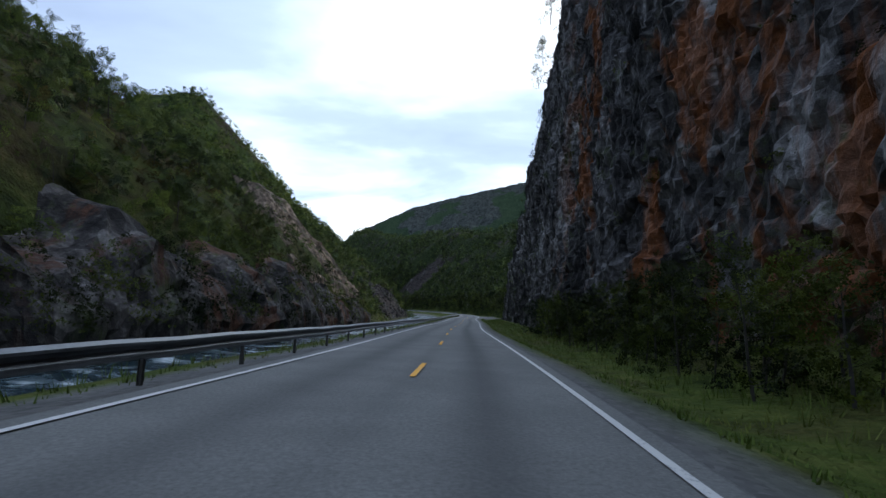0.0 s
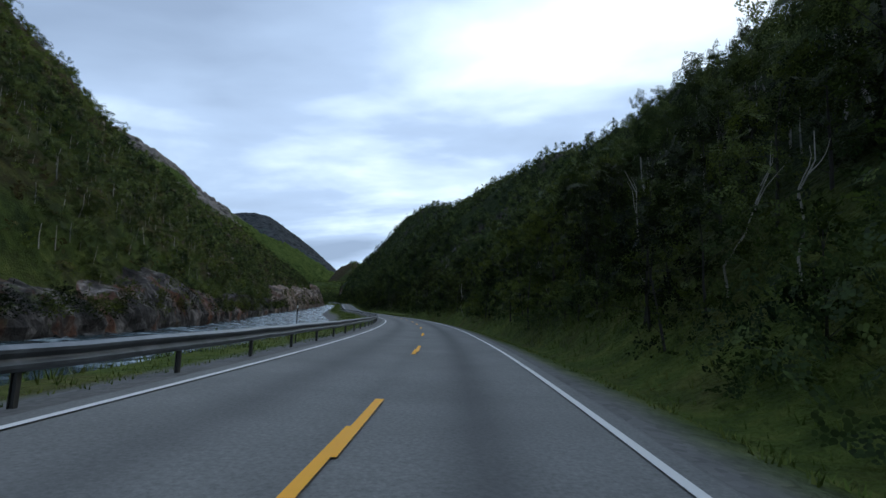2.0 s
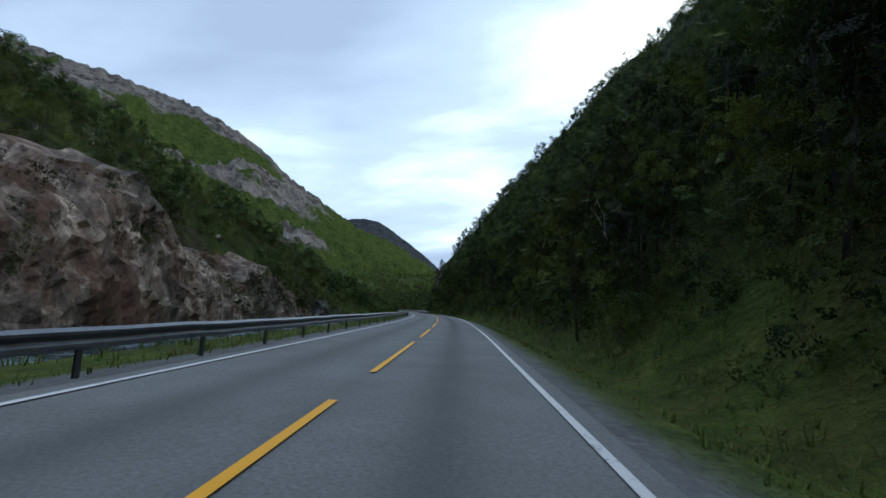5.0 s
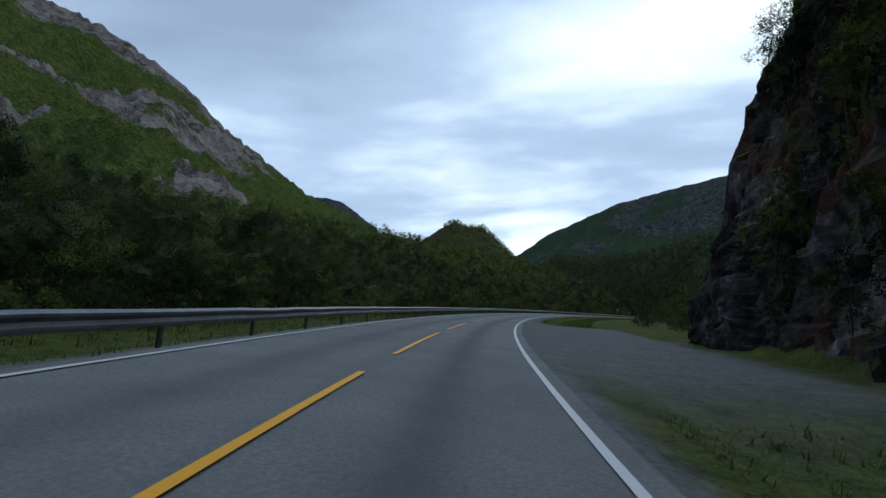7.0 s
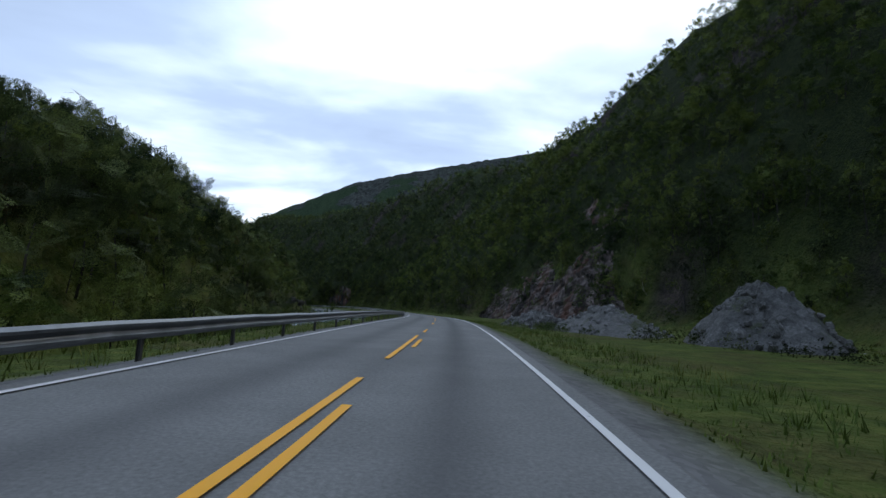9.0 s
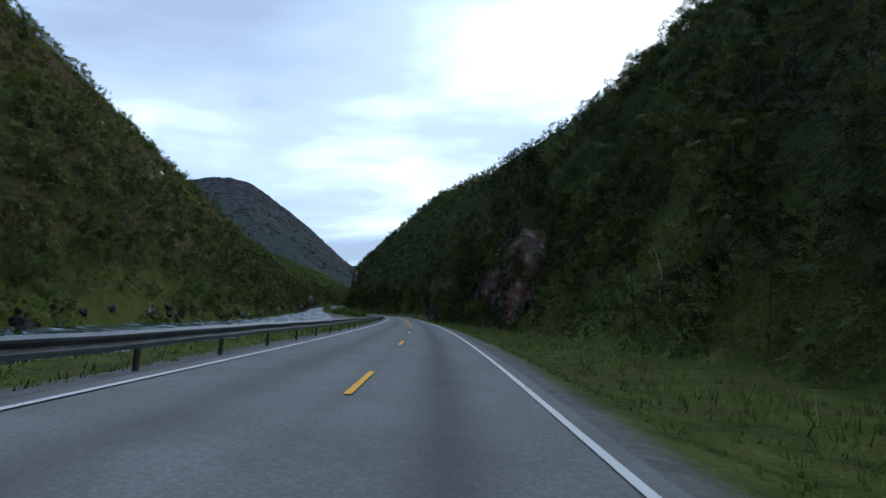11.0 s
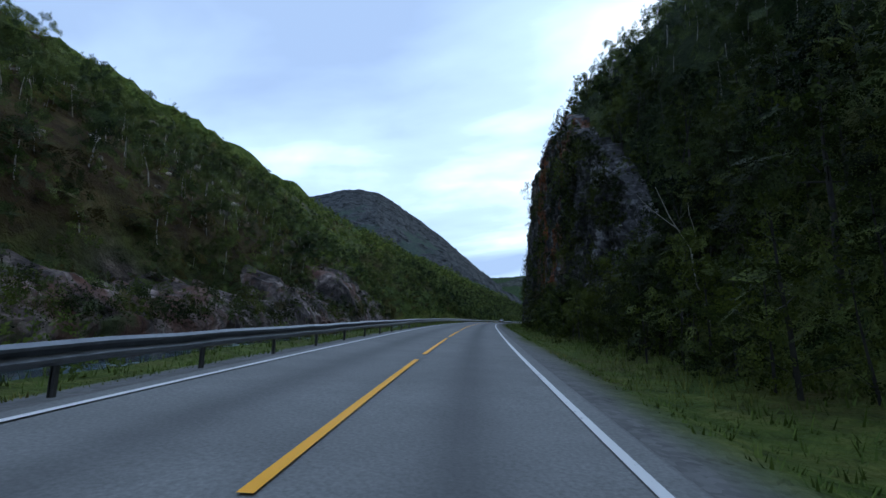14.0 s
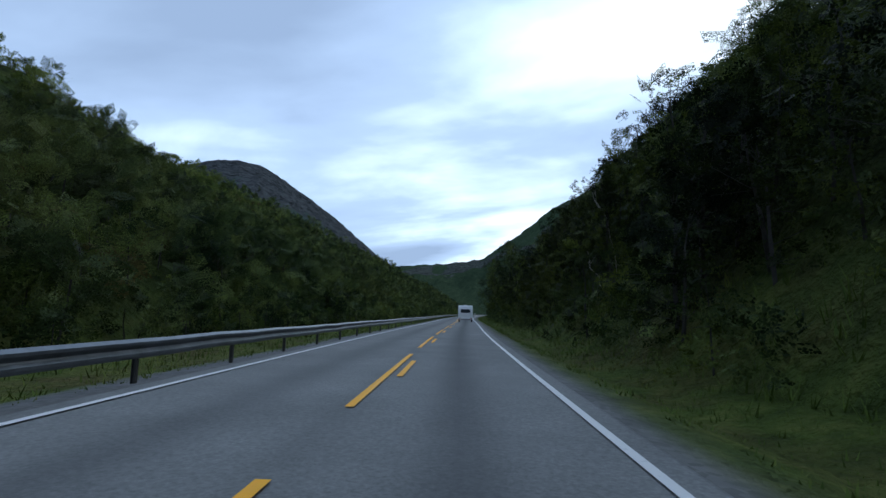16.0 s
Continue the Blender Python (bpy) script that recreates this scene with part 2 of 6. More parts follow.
def make_ground():
    g = Mat("hillside_ground", 0.95, spec=0.1)
    n1, n2, n3 = g.noise(9, 5), g.noise(1.2, 5, 0.65), g.noise(0.25, 4)
    grass = g.ramp(n2, [(0.3, (0.042, 0.064, 0.014)), (0.5, (0.088, 0.118, 0.024)), (0.7, (0.155, 0.168, 0.042))])
    grass = g.mix(g.grey(g.mix(0.5, n1, g.noise(2.2, 4)), 0.47, 0.68), grass, g.ramp(n3, [(0.3, (0.050, 0.048, 0.016)), (0.7, (0.140, 0.112, 0.042))]))
    # low scrub: green tufts over brown heath
    tuft = g.mix(0.55, n2, g.noise(3.4, 4, 0.6))
    heath = g.ramp(tuft, [(0.34, (0.010, 0.017, 0.005)), (0.46, (0.026, 0.042, 0.010)), (0.56, (0.050, 0.072, 0.016)), (0.68, (0.085, 0.105, 0.026))])
    brown = g.ramp(tuft, [(0.34, (0.014, 0.012, 0.007)), (0.46, (0.045, 0.030, 0.015)), (0.56, (0.062, 0.052, 0.020)), (0.66, (0.095, 0.060, 0.030)), (0.74, (0.19, 0.165, 0.13))])
    spread = g.mix(0.5, g.attribute("dry"), g.noise(14, 4, 0.6))
    heath = g.mix(g.grey(spread, 0.36, 0.52), heath, brown)
    rock = g.ramp(g.noise(1.6, 6, 0.7, (1, 1, 0.7)), [(0.32, (0.010, 0.009, 0.009)), (0.46, (0.036, 0.030, 0.028)), (0.58, (0.075, 0.058, 0.050)), (0.72, (0.19, 0.155, 0.13))])
    gravel = g.ramp(g.cells(0.12), [(0.1, (0.10, 0.098, 0.092)), (0.9, (0.23, 0.225, 0.21))])
    gravel = g.mix(0.5, gravel, g.ramp(n2, [(0.3, (0.090, 0.088, 0.083)), (0.7, (0.185, 0.18, 0.17))]))
    # near-black ramp: the shade under the eastern trees, put into the ground's colour
    moss_or_shade = g.ramp(g.mix(0.6, n2, n3), [(0.32, (0.005, 0.009, 0.003)), (0.46, (0.014, 0.023, 0.007)), (0.58, (0.034, 0.048, 0.013)), (0.70, (0.030, 0.026, 0.012))])
    heath = g.mix(g.attribute("moss_or_shade"), heath, moss_or_shade)
    c = g.mix(g.attribute("heath"), grass, heath)
    c = g.mix(g.attribute("rock"), c, rock)
    c = g.mix(g.attribute("gravel"), c, gravel)
    g.colour(c)
    g.bump(g.mix(g.attribute("gravel"), g.mix(0.5, n2, n3), g.mix(0.9, n2, 0.5)), 1.0, 0.8)
    return g.m


def make_rock(name, dark, mid, light, rust, rust_level, moss_or_shade, contrast=1.0):
    """Broken rock: slabs a few metres wide, upright pale streaks, rust and moss."""
    r = Mat(name, 0.85, spec=0.22)
    n1 = r.noise(8, 6, 0.62, (1, 1, 0.6), 0.6)
    n2 = r.noise(1.1, 6, 0.70, (1, 1, 0.8), 0.3)
    fine = r.noise(0.28, 4, 0.7)
    streak = r.noise(1.5, 6, 0.66, (1, 1, 0.16), 0.3)
    c = r.ramp(r.mix(0.45, n1, n2), [(0.36, dark), (0.48, mid), (0.58, tuple(0.5 * (a + b) for a, b in zip(mid, light))), (0.70, light)])
    # pale runs of lime and bird droppings drawn down the face
    c = r.mix(r.grey(streak, 0.60, 0.72, 0, 0.15), c, r.ramp(n2, [(0.3, mid), (0.62, tuple(1.25 * v for v in light))]))
    c = r.mix(r.grey(r.noise(4.2, 5, 0.66, (1, 1, 0.45), 0.5), 0.54, 0.64, 0, 0.8 * contrast), c, dark)
    # blocks of three sizes, each with its own random tone
    for size, low, high in ((4.2, 0.66, 1.4), (1.3, 0.58, 1.55), (0.55, 0.66, 1.4)):
        c = r.mix(1.0, c, r.grey(r.cells(size, (1, 1, 0.5)), 0.25, 0.75, 1 - (1 - low) * contrast, 1 + (high - 1) * contrast), "MULTIPLY")
    c = r.mix(1.0, c, r.grey(fine, 0.3, 0.7, 0.72, 1.3), "MULTIPLY")
    stain = r.mix(0.30, r.noise(8, 5, 0.60, (1, 1, 0.55), 0.9), streak)
    c = r.mix(r.mix(1.0, r.grey(stain, rust_level, rust_level + 0.07, 0, 0.85), r.attribute("rust"), "MULTIPLY"), c,
              r.mix(1.0, r.ramp(n2, [(0.3, tuple(v * 0.3 for v in rust)), (0.5, tuple(v * 0.75 for v in rust)), (0.7, rust)]), r.grey(fine, 0.3, 0.7, 0.7, 1.25), "MULTIPLY"))
    green = r.mix(0.4, r.noise(5, 5, 0.65), n2)
    c = r.mix(r.grey(green, moss_or_shade, moss_or_shade + 0.07, 0, 0.85), c, r.ramp(n2, [(0.3, (0.012, 0.020, 0.006)), (0.7, (0.060, 0.078, 0.022))]))
    r.colour(c)
    broken = r.mix(0.5, r.cells(1.4, (1, 1, 0.5)), r.cells(0.5, (1, 1, 0.6)))
    r.bump(r.mix(0.35, r.mix(0.6, n2, broken), fine), 1.0, 0.3)
    return r.m


def make_leaf(name, dark, mid, light, gap=0.1, keep=0.56, thin=0.42):
    f = Mat(name, 0.7, spec=0.14)
    tree = f.noise(4.5, 2, 0.5)
    c = f.ramp(f.mix(0.78, f.island(), f.grey(tree, 0.38, 0.62)), [(0.10, dark), (0.5, mid), (0.88, light)])
    drift = f.noise(30, 3)
    c = f.mix(f.grey(drift, 0.45, 0.70, 0, 0.35), c, tuple(0.55 * a + 0.45 * b for a, b in zip(mid, (0.085, 0.055, 0.020))))
    # each spray of leaves has gaps between its leaves
    mp = f.t.nodes.new("ShaderNodeMapping")
    mp.inputs["Scale"].default_value = [1 / (gap * K)] * 3
    link(f.t, f.coord.outputs["Object"], mp.inputs["Vector"])
    vo = f.t.nodes.new("ShaderNodeTexVoronoi")
    vo.inputs["Scale"].default_value = 1
    link(f.t, mp.outputs[0], vo.inputs["Vector"])
    tone = f.mix(1.0, c, f.ramp(vo.outputs["Color"], [(0.1, (0.55, 0.55, 0.55)), (0.9, (1.35, 1.35, 1.25))]), "MULTIPLY")
    f.colour(tone)
    tr = f.t.nodes.new("ShaderNodeBsdfTranslucent")
    link(f.t, tone, tr.inputs["Color"])
    add = f.t.nodes.new("ShaderNodeMixShader")
    add.inputs[0].default_value = thin
    link(f.t, f.b.outputs[0], add.inputs[1]); link(f.t, tr.outputs[0], add.inputs[2])
    cut = f.t.nodes.new("ShaderNodeMath")
    cut.operation, cut.inputs[1].default_value = "LESS_THAN", keep
    link(f.t, vo.outputs["Distance"], cut.inputs[0])
    clear = f.t.nodes.new("ShaderNodeBsdfTransparent")
    last = f.t.nodes.new("ShaderNodeMixShader")
    link(f.t, cut.outputs[0], last.inputs[0])
    link(f.t, clear.outputs[0], last.inputs[1]); link(f.t, add.outputs[0], last.inputs[2])
    link(f.t, last.outputs[0], f.t.nodes["Material Output"].inputs["Surface"])
    return f.m


def make_plain(name, colour, rough=0.5, metal=0.0, spec=0.4, vary=0.25, size=0.3):
    p = Mat(name, rough, metal, spec)
    n = p.noise(size, 5, 0.65)
    p.colour(p.ramp(n, [(0.3, tuple(v * (1 - vary) for v in colour)), (0.7, tuple(min(1, v * (1 + vary * 0.6)) for v in colour))]))
    p.rough(p.grey(n, 0.2, 0.8, max(0, rough - 0.12), min(1, rough + 0.12)))
    return p.m


def make_line(name, colour, worn):
    p = Mat(name, 0.6, spec=0.3)
    n = p.noise(0.12, 4, 0.7)
    big = p.noise(2.5, 3)
    wear = p.mix(0.45, n, big)
    p.colour(p.mix(p.grey(wear, worn, worn + 0.1), colour, (0.16, 0.16, 0.165)))
    return p.m


def make_water():
    w = Mat("river_water", 0.12, spec=0.5)
    n = w.noise(1.6, 5, 0.6, (1, 1, 1), 0.8)
    foam = w.noise(4.5, 6, 0.68, (1, 1, 1), 1.2)
    c = w.ramp(w.mix(0.5, foam, n), [(0.50, (0.025, 0.05, 0.062)), (0.56, (0.11, 0.16, 0.18)), (0.64, (0.62, 0.68, 0.72))])
    w.colour(c)
    w.rough(w.grey(foam, 0.5, 0.6, 0.1, 0.7))
    w.bump(w.mix(0.5, n, foam), 0.8, 0.5)
    return w.m


def make_far(name, low, mid, high, rock):
    f = Mat(name, 1.0, spec=0.0)
    n, n2, n3 = f.noise(60, 6, 0.62), f.noise(16, 5, 0.65), f.noise(4, 4, 0.65)
    c = f.ramp(f.mix(0.5, n2, n3), [(0.34, low), (0.5, mid), (0.64, high)])
    # slabs: crisp broken edges, upright ribs
    ribs = f.noise(22, 6, 0.72, (1, 1, 0.45), 0.4)
    edge = f.mix(0.7, f.attribute("rock"), f.mix(0.5, n2, ribs))
    block = f.mix(0.5, f.cells(26, (1, 1, 0.5)), f.cells(9, (1, 1, 0.5)))
    bare = f.ramp(f.mix(0.45, f.mix(0.6, ribs, n3), block), [(0.36, tuple(v * 0.22 for v in rock)), (0.5, tuple(v * 0.7 for v in rock)), (0.66, tuple(v * 1.15 for v in rock))])
    c = f.mix(f.grey(edge, 0.50, 0.62), c, bare)
    f.colour(c)
    f.bump(f.mix(0.5, f.mix(0.5, n, n2), n3), 1.0, 12)
    return f.m


ASPHALT, GROUND = make_asphalt(), make_ground()
ROCK_DARK = make_rock("dark_slate_rock", (0.009, 0.008, 0.008), (0.040, 0.036, 0.034), (0.18, 0.168, 0.16), (0.13, 0.052, 0.026), 0.51, 0.55)
ROCK_RUST = make_rock("rusty_cliff_rock", (0.012, 0.0115, 0.0122), (0.056, 0.053, 0.053), (0.235, 0.224, 0.216), (0.30, 0.092, 0.020), 0.515, 0.56)
ROCK_BROWN = make_rock("brown_bank_rock", (0.050, 0.041, 0.034), (0.155, 0.122, 0.098), (0.37, 0.305, 0.24), (0.16, 0.086, 0.058), 0.50, 0.57, 0.8)
ROCK_RED = make_rock("red_grey_outcrop_rock", (0.024, 0.019, 0.017), (0.088, 0.070, 0.064), (0.27, 0.225, 0.20), (0.15, 0.070, 0.048), 0.50, 0.545)
ROCK_TAN = make_rock("tan_slab_rock", (0.030, 0.022, 0.017), (0.105, 0.078, 0.056), (0.27, 0.205, 0.15), (0.13, 0.080, 0.050), 0.55, 0.54)
ROCK_PALE = make_rock("pale_stone", (0.05, 0.045, 0.04), (0.16, 0.14, 0.12), (0.36, 0.32, 0.28), (0.15, 0.09, 0.06), 0.6, 0.60)
# birch leaves as lit, half-shaded and shaded copies: the shade is in the colour
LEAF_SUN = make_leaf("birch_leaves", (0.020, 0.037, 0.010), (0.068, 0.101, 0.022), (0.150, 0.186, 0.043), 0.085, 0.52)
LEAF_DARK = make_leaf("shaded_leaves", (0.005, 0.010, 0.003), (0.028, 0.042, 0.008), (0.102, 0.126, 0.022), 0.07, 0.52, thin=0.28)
LEAF_MID = make_leaf("half_shaded_leaves", (0.012, 0.024, 0.009), (0.050, 0.076, 0.024), (0.120, 0.152, 0.044), 0.08, 0.52, thin=0.34)
LEAF_DRY = make_leaf("dry_scrub_leaves", (0.030, 0.026, 0.010), (0.072, 0.062, 0.022), (0.125, 0.112, 0.040), 0.16)
LEAF_PINE = make_leaf("pine_needles", (0.010, 0.020, 0.009), (0.020, 0.034, 0.015), (0.035, 0.052, 0.022), 0.06)
BARK = make_plain("birch_bark", (0.045, 0.040, 0.034), 0.9, vary=0.6, size=0.25)
PALE_BARK = make_plain("pale_birch_bark", (0.30, 0.28, 0.25), 0.85, vary=0.5, size=0.3)
DEAD = make_plain("bleached_wood", (0.36, 0.33, 0.28), 0.9, vary=0.4, size=0.3)
STEEL = make_plain("galvanised_steel", (0.19, 0.20, 0.21), 0.42, 0.85, 0.5, 0.4, 0.5)
POST = make_plain("weathered_post_steel", (0.085, 0.082, 0.075), 0.7, 0.4, 0.4, 0.35, 0.3)
WHITE_LINE, YELLOW_LINE = make_line("white_road_paint", (0.74, 0.72, 0.68), 0.58), make_line("yellow_road_paint", (0.95, 0.43, 0.012), 0.64)
WATER = make_water()

# ---- the line of the road: heading (degrees, every 40 m) and level (every 120 m), from 40 m behind the start ----
HEADING = [
    1, -0.01, 2.32, 0, 1.65, -1.26, 0.64, 5.44, 12.09, 18.51, 23.4, 28.45, 28.97, 32.89, 29.2, 28.31, 28.11,
    28.27, 28.37, 27.19, 28.42, 31.49, 34.87, 36.94, 35.73, 27, 21.77, 13.87, 7.5, 2.05, -3.18, -5.71, -9.6,
    -6.71, -4.18, 0.01, 4.67, 9.54, 14.33, 18.77, 22.51, 24.99, 26.14, 32.63, 34.89, 37.5, 36.58, 38.31, 35.95,
    34.93, 31.89, 30.47, 28.75, 27.23, 25.23, 24.15, 22.68, 22.8, 21.46, 21.95, 20.9, 19.54, 18.6, 18.21, 18.14,
    18.16, 18.18]
LEVEL = [
    -0, -2.76, -4.34, -5.43, -6.13, -5.62, -3.75, -1.99, -0.88, 0.71, 2.59, 3.92, 2.5, 1.76, -0.09, -1.8, -2.22,
    -1.38, -1.68, -2.44, -2.93, -3.16, -3.35]

# how much wider than usual the carriageway is painted: s, to the left, to the right
WIDER = [(-40, 0, 0.08), (40, 0, 0.08), (360, 0, 0), (507, 0, -0.06), (580, -0.1, 0.03), (760, 0.05, 0.05), (933, 0.28, 0.08), (999, 0.36, 0.18), (1065, 0.34, 0.08), (1264, 0.42, 0.14),
         (1420, 0.2, 0.05), (1738, -0.02, -0.03), (2000, 0.05, 0), (2161, 0.1, 0.05), (2232, 0.09, 0.11), (2600, 0.09, 0.11)]
LEFT_LINE, RIGHT_LINE = 3.47, 3.07


def glide(x, xk, yk):
    """Smooth curve through evenly spaced knots."""
    x, yk = np.asarray(x, float), np.asarray(yk, float)
    u = (x - xk[0]) / (xk[1] - xk[0])
    i = np.clip(u.astype(int), 0, len(yk) - 2)
    f = u - i
    y = np.concatenate([[2 * yk[0] - yk[1]], yk, [2 * yk[-1] - yk[-2]]])
    a, b, c, d = y[i], y[i + 1], y[i + 2], y[i + 3]
    return 0.5 * (2 * b + (c - a) * f + (2 * a - 5 * b + 4 * c - d) * f**2 + (3 * b - a - 3 * c + d) * f**3)


END = 2600.0
_S = np.arange(-40, END, 2.0)
_TH = glide(_S, np.arange(-40, END + 1, 40), np.radians(HEADING))
_X = np.concatenate([[0], np.cumsum(-np.sin(_TH[1:]) - np.sin(_TH[:-1]))])
_Y = np.concatenate([[0], np.cumsum(np.cos(_TH[1:]) + np.cos(_TH[:-1]))])
_X -= _X[20]
_Y -= _Y[20]
_Z = glide(_S, np.arange(-40, END + 81, 120), LEVEL)


def road(s, lat, up=0.0):
    """True-metre places at s along the road, lat to its right, up above it."""
    s, lat = np.broadcast_arrays(np.asarray(s, float), np.asarray(lat, float))
    th = np.interp(s, _S, _TH)
    return np.stack([np.interp(s, _S, _X) + lat * np.cos(th), np.interp(s, _S, _Y) + lat * np.sin(th), np.interp(s, _S, _Z) + up], -1)


def heading(s):
    return float(np.interp(s, _S, _TH))


def place(s, lat, up=0.0, turn=0.0):
    """The pose, in scene metres, of a thing that faces along the road."""
    x, y, z = road(s, lat, up) * K
    return pose(x, y, z, 0, 0, math.degrees(heading(s)) + turn)


def hashed(i, j, seed):
    n = (i * 374761393 + j * 668265263 + seed * 974634721) & 0xFFFFFFFF
    n = ((n ^ (n >> 13)) * 1274126177) & 0xFFFFFFFF
    return ((n ^ (n >> 16)) & 0xFFFF) / 65535.0


def vnoise(x, y, seed=0):
    i, j = np.floor(x).astype(np.int64), np.floor(y).astype(np.int64)
    u, v = x - i, y - j
    u, v = u * u * (3 - 2 * u), v * v * (3 - 2 * v)
    a, b, c, d = hashed(i, j, seed), hashed(i + 1, j, seed), hashed(i, j + 1, seed), hashed(i + 1, j + 1, seed)
    return (a * (1 - u) + b * u) * (1 - v) + (c * (1 - u) + d * u) * v


def fbm(x, y, seed=0, octaves=4):
    out, amp, total = 0, 1.0, 0
    for k in range(octaves):
        out, total = out + amp * vnoise(x * 2**k, y * 2**k, seed + k), total + amp
        amp *= 0.55
    return out / total


def step(x, a, b):
    u = np.clip((x - a) / (b - a), 0, 1)
    return u * u * (3 - 2 * u)


def table(s, rows, column):
    return np.interp(s, [r[0] for r in rows], [r[column] for r in rows])


# right of the road: s, foot of the slope, height of rock at the foot, ridge 100 m out
RIGHT = [(-40, 12, 42, 98), (78, 12, 41, 96), (102, 12, 35, 94), (116, 12, 26, 94), (132, 12, 18, 95), (160, 12.5, 13, 88), (172, 12.5, 2, 80), (235, 12, 1, 74),
         (260, 9, 1, 70), (330, 7, 1, 79), (430, 7, 1, 76), (455, 19, 1, 78), (508, 19, 2, 80), (534, 10, 7, 88), (558, 9, 4, 86), (630, 8, 1, 94), (700, 7.8, 1, 90), (780, 7.6, 1, 104),
         (870, 8, 2, 122), (936, 9.5, 3, 124), (948, 9.8, 15, 115), (975, 10.8, 21, 100), (1020, 14.2, 18, 92), (1032, 16, 2, 88), (1060, 30, 1, 118), (1150, 37, 1, 150), (1280, 42, 2, 102),
         (1350, 30, 6, 104), (1410, 20, 5, 107), (1500, 13, 3, 92), (1588, 12, 2, 104), (1596, 11.3, 11, 106), (1628, 11.3, 11, 106), (1636, 12, 2, 104),
         (1664, 11.6, 5, 104), (1700, 11.2, 7, 104), (1708, 14, 2, 104), (1725, 22, 2, 104), (1765, 13, 2, 106), (1830, 11, 1, 104), (1950, 11, 1, 112), (1985, 13.5, 6, 118),
         (2000, 12.8, 17, 120), (2030, 12, 32, 124), (2076, 10.6, 34, 130), (2095, 10, 29, 126), (2112, 9.6, 20, 124), (2124, 9.4, 14, 116), (2150, 9.4, 10, 95), (2166, 9.5, 2, 105),
         (2230, 8, 1, 98), (2370, 9, 1, 82), (2490, 9, 1, 86), (2600, 9, 1, 86)]
# left: s, far foot beyond the river, height of the rock band there, ridge 150 m out
LEFT = [(-40, 21, 7, 106), (60, 22.5, 7, 100), (110, 24, 6, 95), (150, 26, 3, 76), (200, 28, 3, 77), (270, 30, 3, 96), (330, 37, 4, 121), (450, 40, 5, 128), (570, 37, 6, 92),
        (630, 32, 8, 88), (700, 27, 9, 98), (800, 25, 7, 88), (860, 15, 1, 66), (950, 13, 0.5, 26), (1100, 13, 0.5, 26), (1150, 13, 0.7, 38), (1190, 14, 1, 40),
        (1290, 18, 2, 37), (1350, 26, 3, 38), (1450, 32, 3, 47), (1540, 36, 3, 52), (1600, 41, 2, 88), (1650, 41, 2, 104), (1750, 41, 2, 114), (1830, 30, 3, 114),
        (1900, 26, 5, 113), (2000, 24, 6, 93), (2070, 26, 6, 82), (2105, 38, 2, 84), (2150, 15, 1, 84), (2300, 13, 0.5, 75), (2600, 13, 0.5, 66)]
# gravel lay-bys on the right: from, to, how far out
LAYBYS = [(168, 232, 10.5), (1008, 1054, 13.0), (1218, 1238, 40.0), (1698, 1752, 13.0)]


def layby(s, u):
    out = 0.0
    for a, b, far in LAYBYS:
        out = np.maximum(out, step(s, a - 4, a + 8) * (1 - step(s, b - 8, b + 4)) * (1 - step(u, far - 1.5, far + 0.8)))
    return out


WATER_LEVEL = -2.0


def ground_right(s, u):
    """Height over the road, u metres to the right of its middle."""
    toe, cliff, ridge = (table(s, RIGHT, c) for c in (1, 2, 3))
    verge = -0.05 - 0.12 * step(u, 3.4, 4.6) + (-0.45 * step(u, 4.6, 6.2) + 0.5 * step(u, 6.4, np.maximum(toe, 7.2))) * (1 - layby(s, u))
    rise = cliff * step(u, toe + 2.4, toe + 4.4)
    w = np.clip((u - toe) / (100 - toe), 0, 3)
    slope = (ridge - cliff) * np.where(w < 1, w**0.92, 1 + 0.12 * (w - 1))
    bumpy = step(u, toe + 4, toe + 32)
    p = road(s, u)
    n = (fbm(p[..., 0] / 26, p[..., 1] / 26, 3) - 0.5) * 14 * bumpy + (fbm(p[..., 0] / 5, p[..., 1] / 5, 9) - 0.5) * (0.25 * step(u, 4.6, 6) + 2.6 * bumpy)
    top = verge + rise + slope + n
    back_slope = step(u, 128, 225)
    return top * (1 - back_slope) - 27 * back_slope


def ground_left(s, u):
    toe, band, ridge = (table(s, LEFT, c) for c in (1, 2, 3))
    wet = step(toe, 16, 20)
    verge = -0.05 - 0.1 * step(u, 3.9, 5.2) - 0.25 * step(u, 5.0, 7.0)
    shelf = 1.4 * step(s, 420, 480)
    bank = (WATER_LEVEL - 1.0) * step(u, 7.0 + shelf, np.maximum(10.0 + shelf, 0.5 * toe)) * wet
    back = (1.2 - WATER_LEVEL) * step(u, toe - 2.5, toe + 0.5) * wet
    rise = band * step(u, toe + 1.5, toe + 4 + 0.9 * band)
    w = np.clip((u - toe) / (150 - toe), 0, 3)
    # the spur inside the bend is rounded: steep below, flat above
    spur = step(s, 1200, 1310) * (1 - step(s, 1420, 1560))
    slope = (ridge - band) * np.where(w < 1, w**(0.95 - 0.42 * spur), 1 + (0.10 - 0.75 * spur) * (w - 1))
    bumpy = step(u, toe, toe + 35)
    p = road(s, -u)
    n = (fbm(p[..., 0] / 34, p[..., 1] / 34, 5) - 0.5) * 18 * bumpy + (fbm(p[..., 0] / 6, p[..., 1] / 6, 11) - 0.5) * (0.4 * step(u, 5, 8) + 3.0 * bumpy)
    top = verge + bank + back + rise + slope + n
    back_slope = step(u, 178, 300)
    return top * (1 - back_slope) - 27 * back_slope


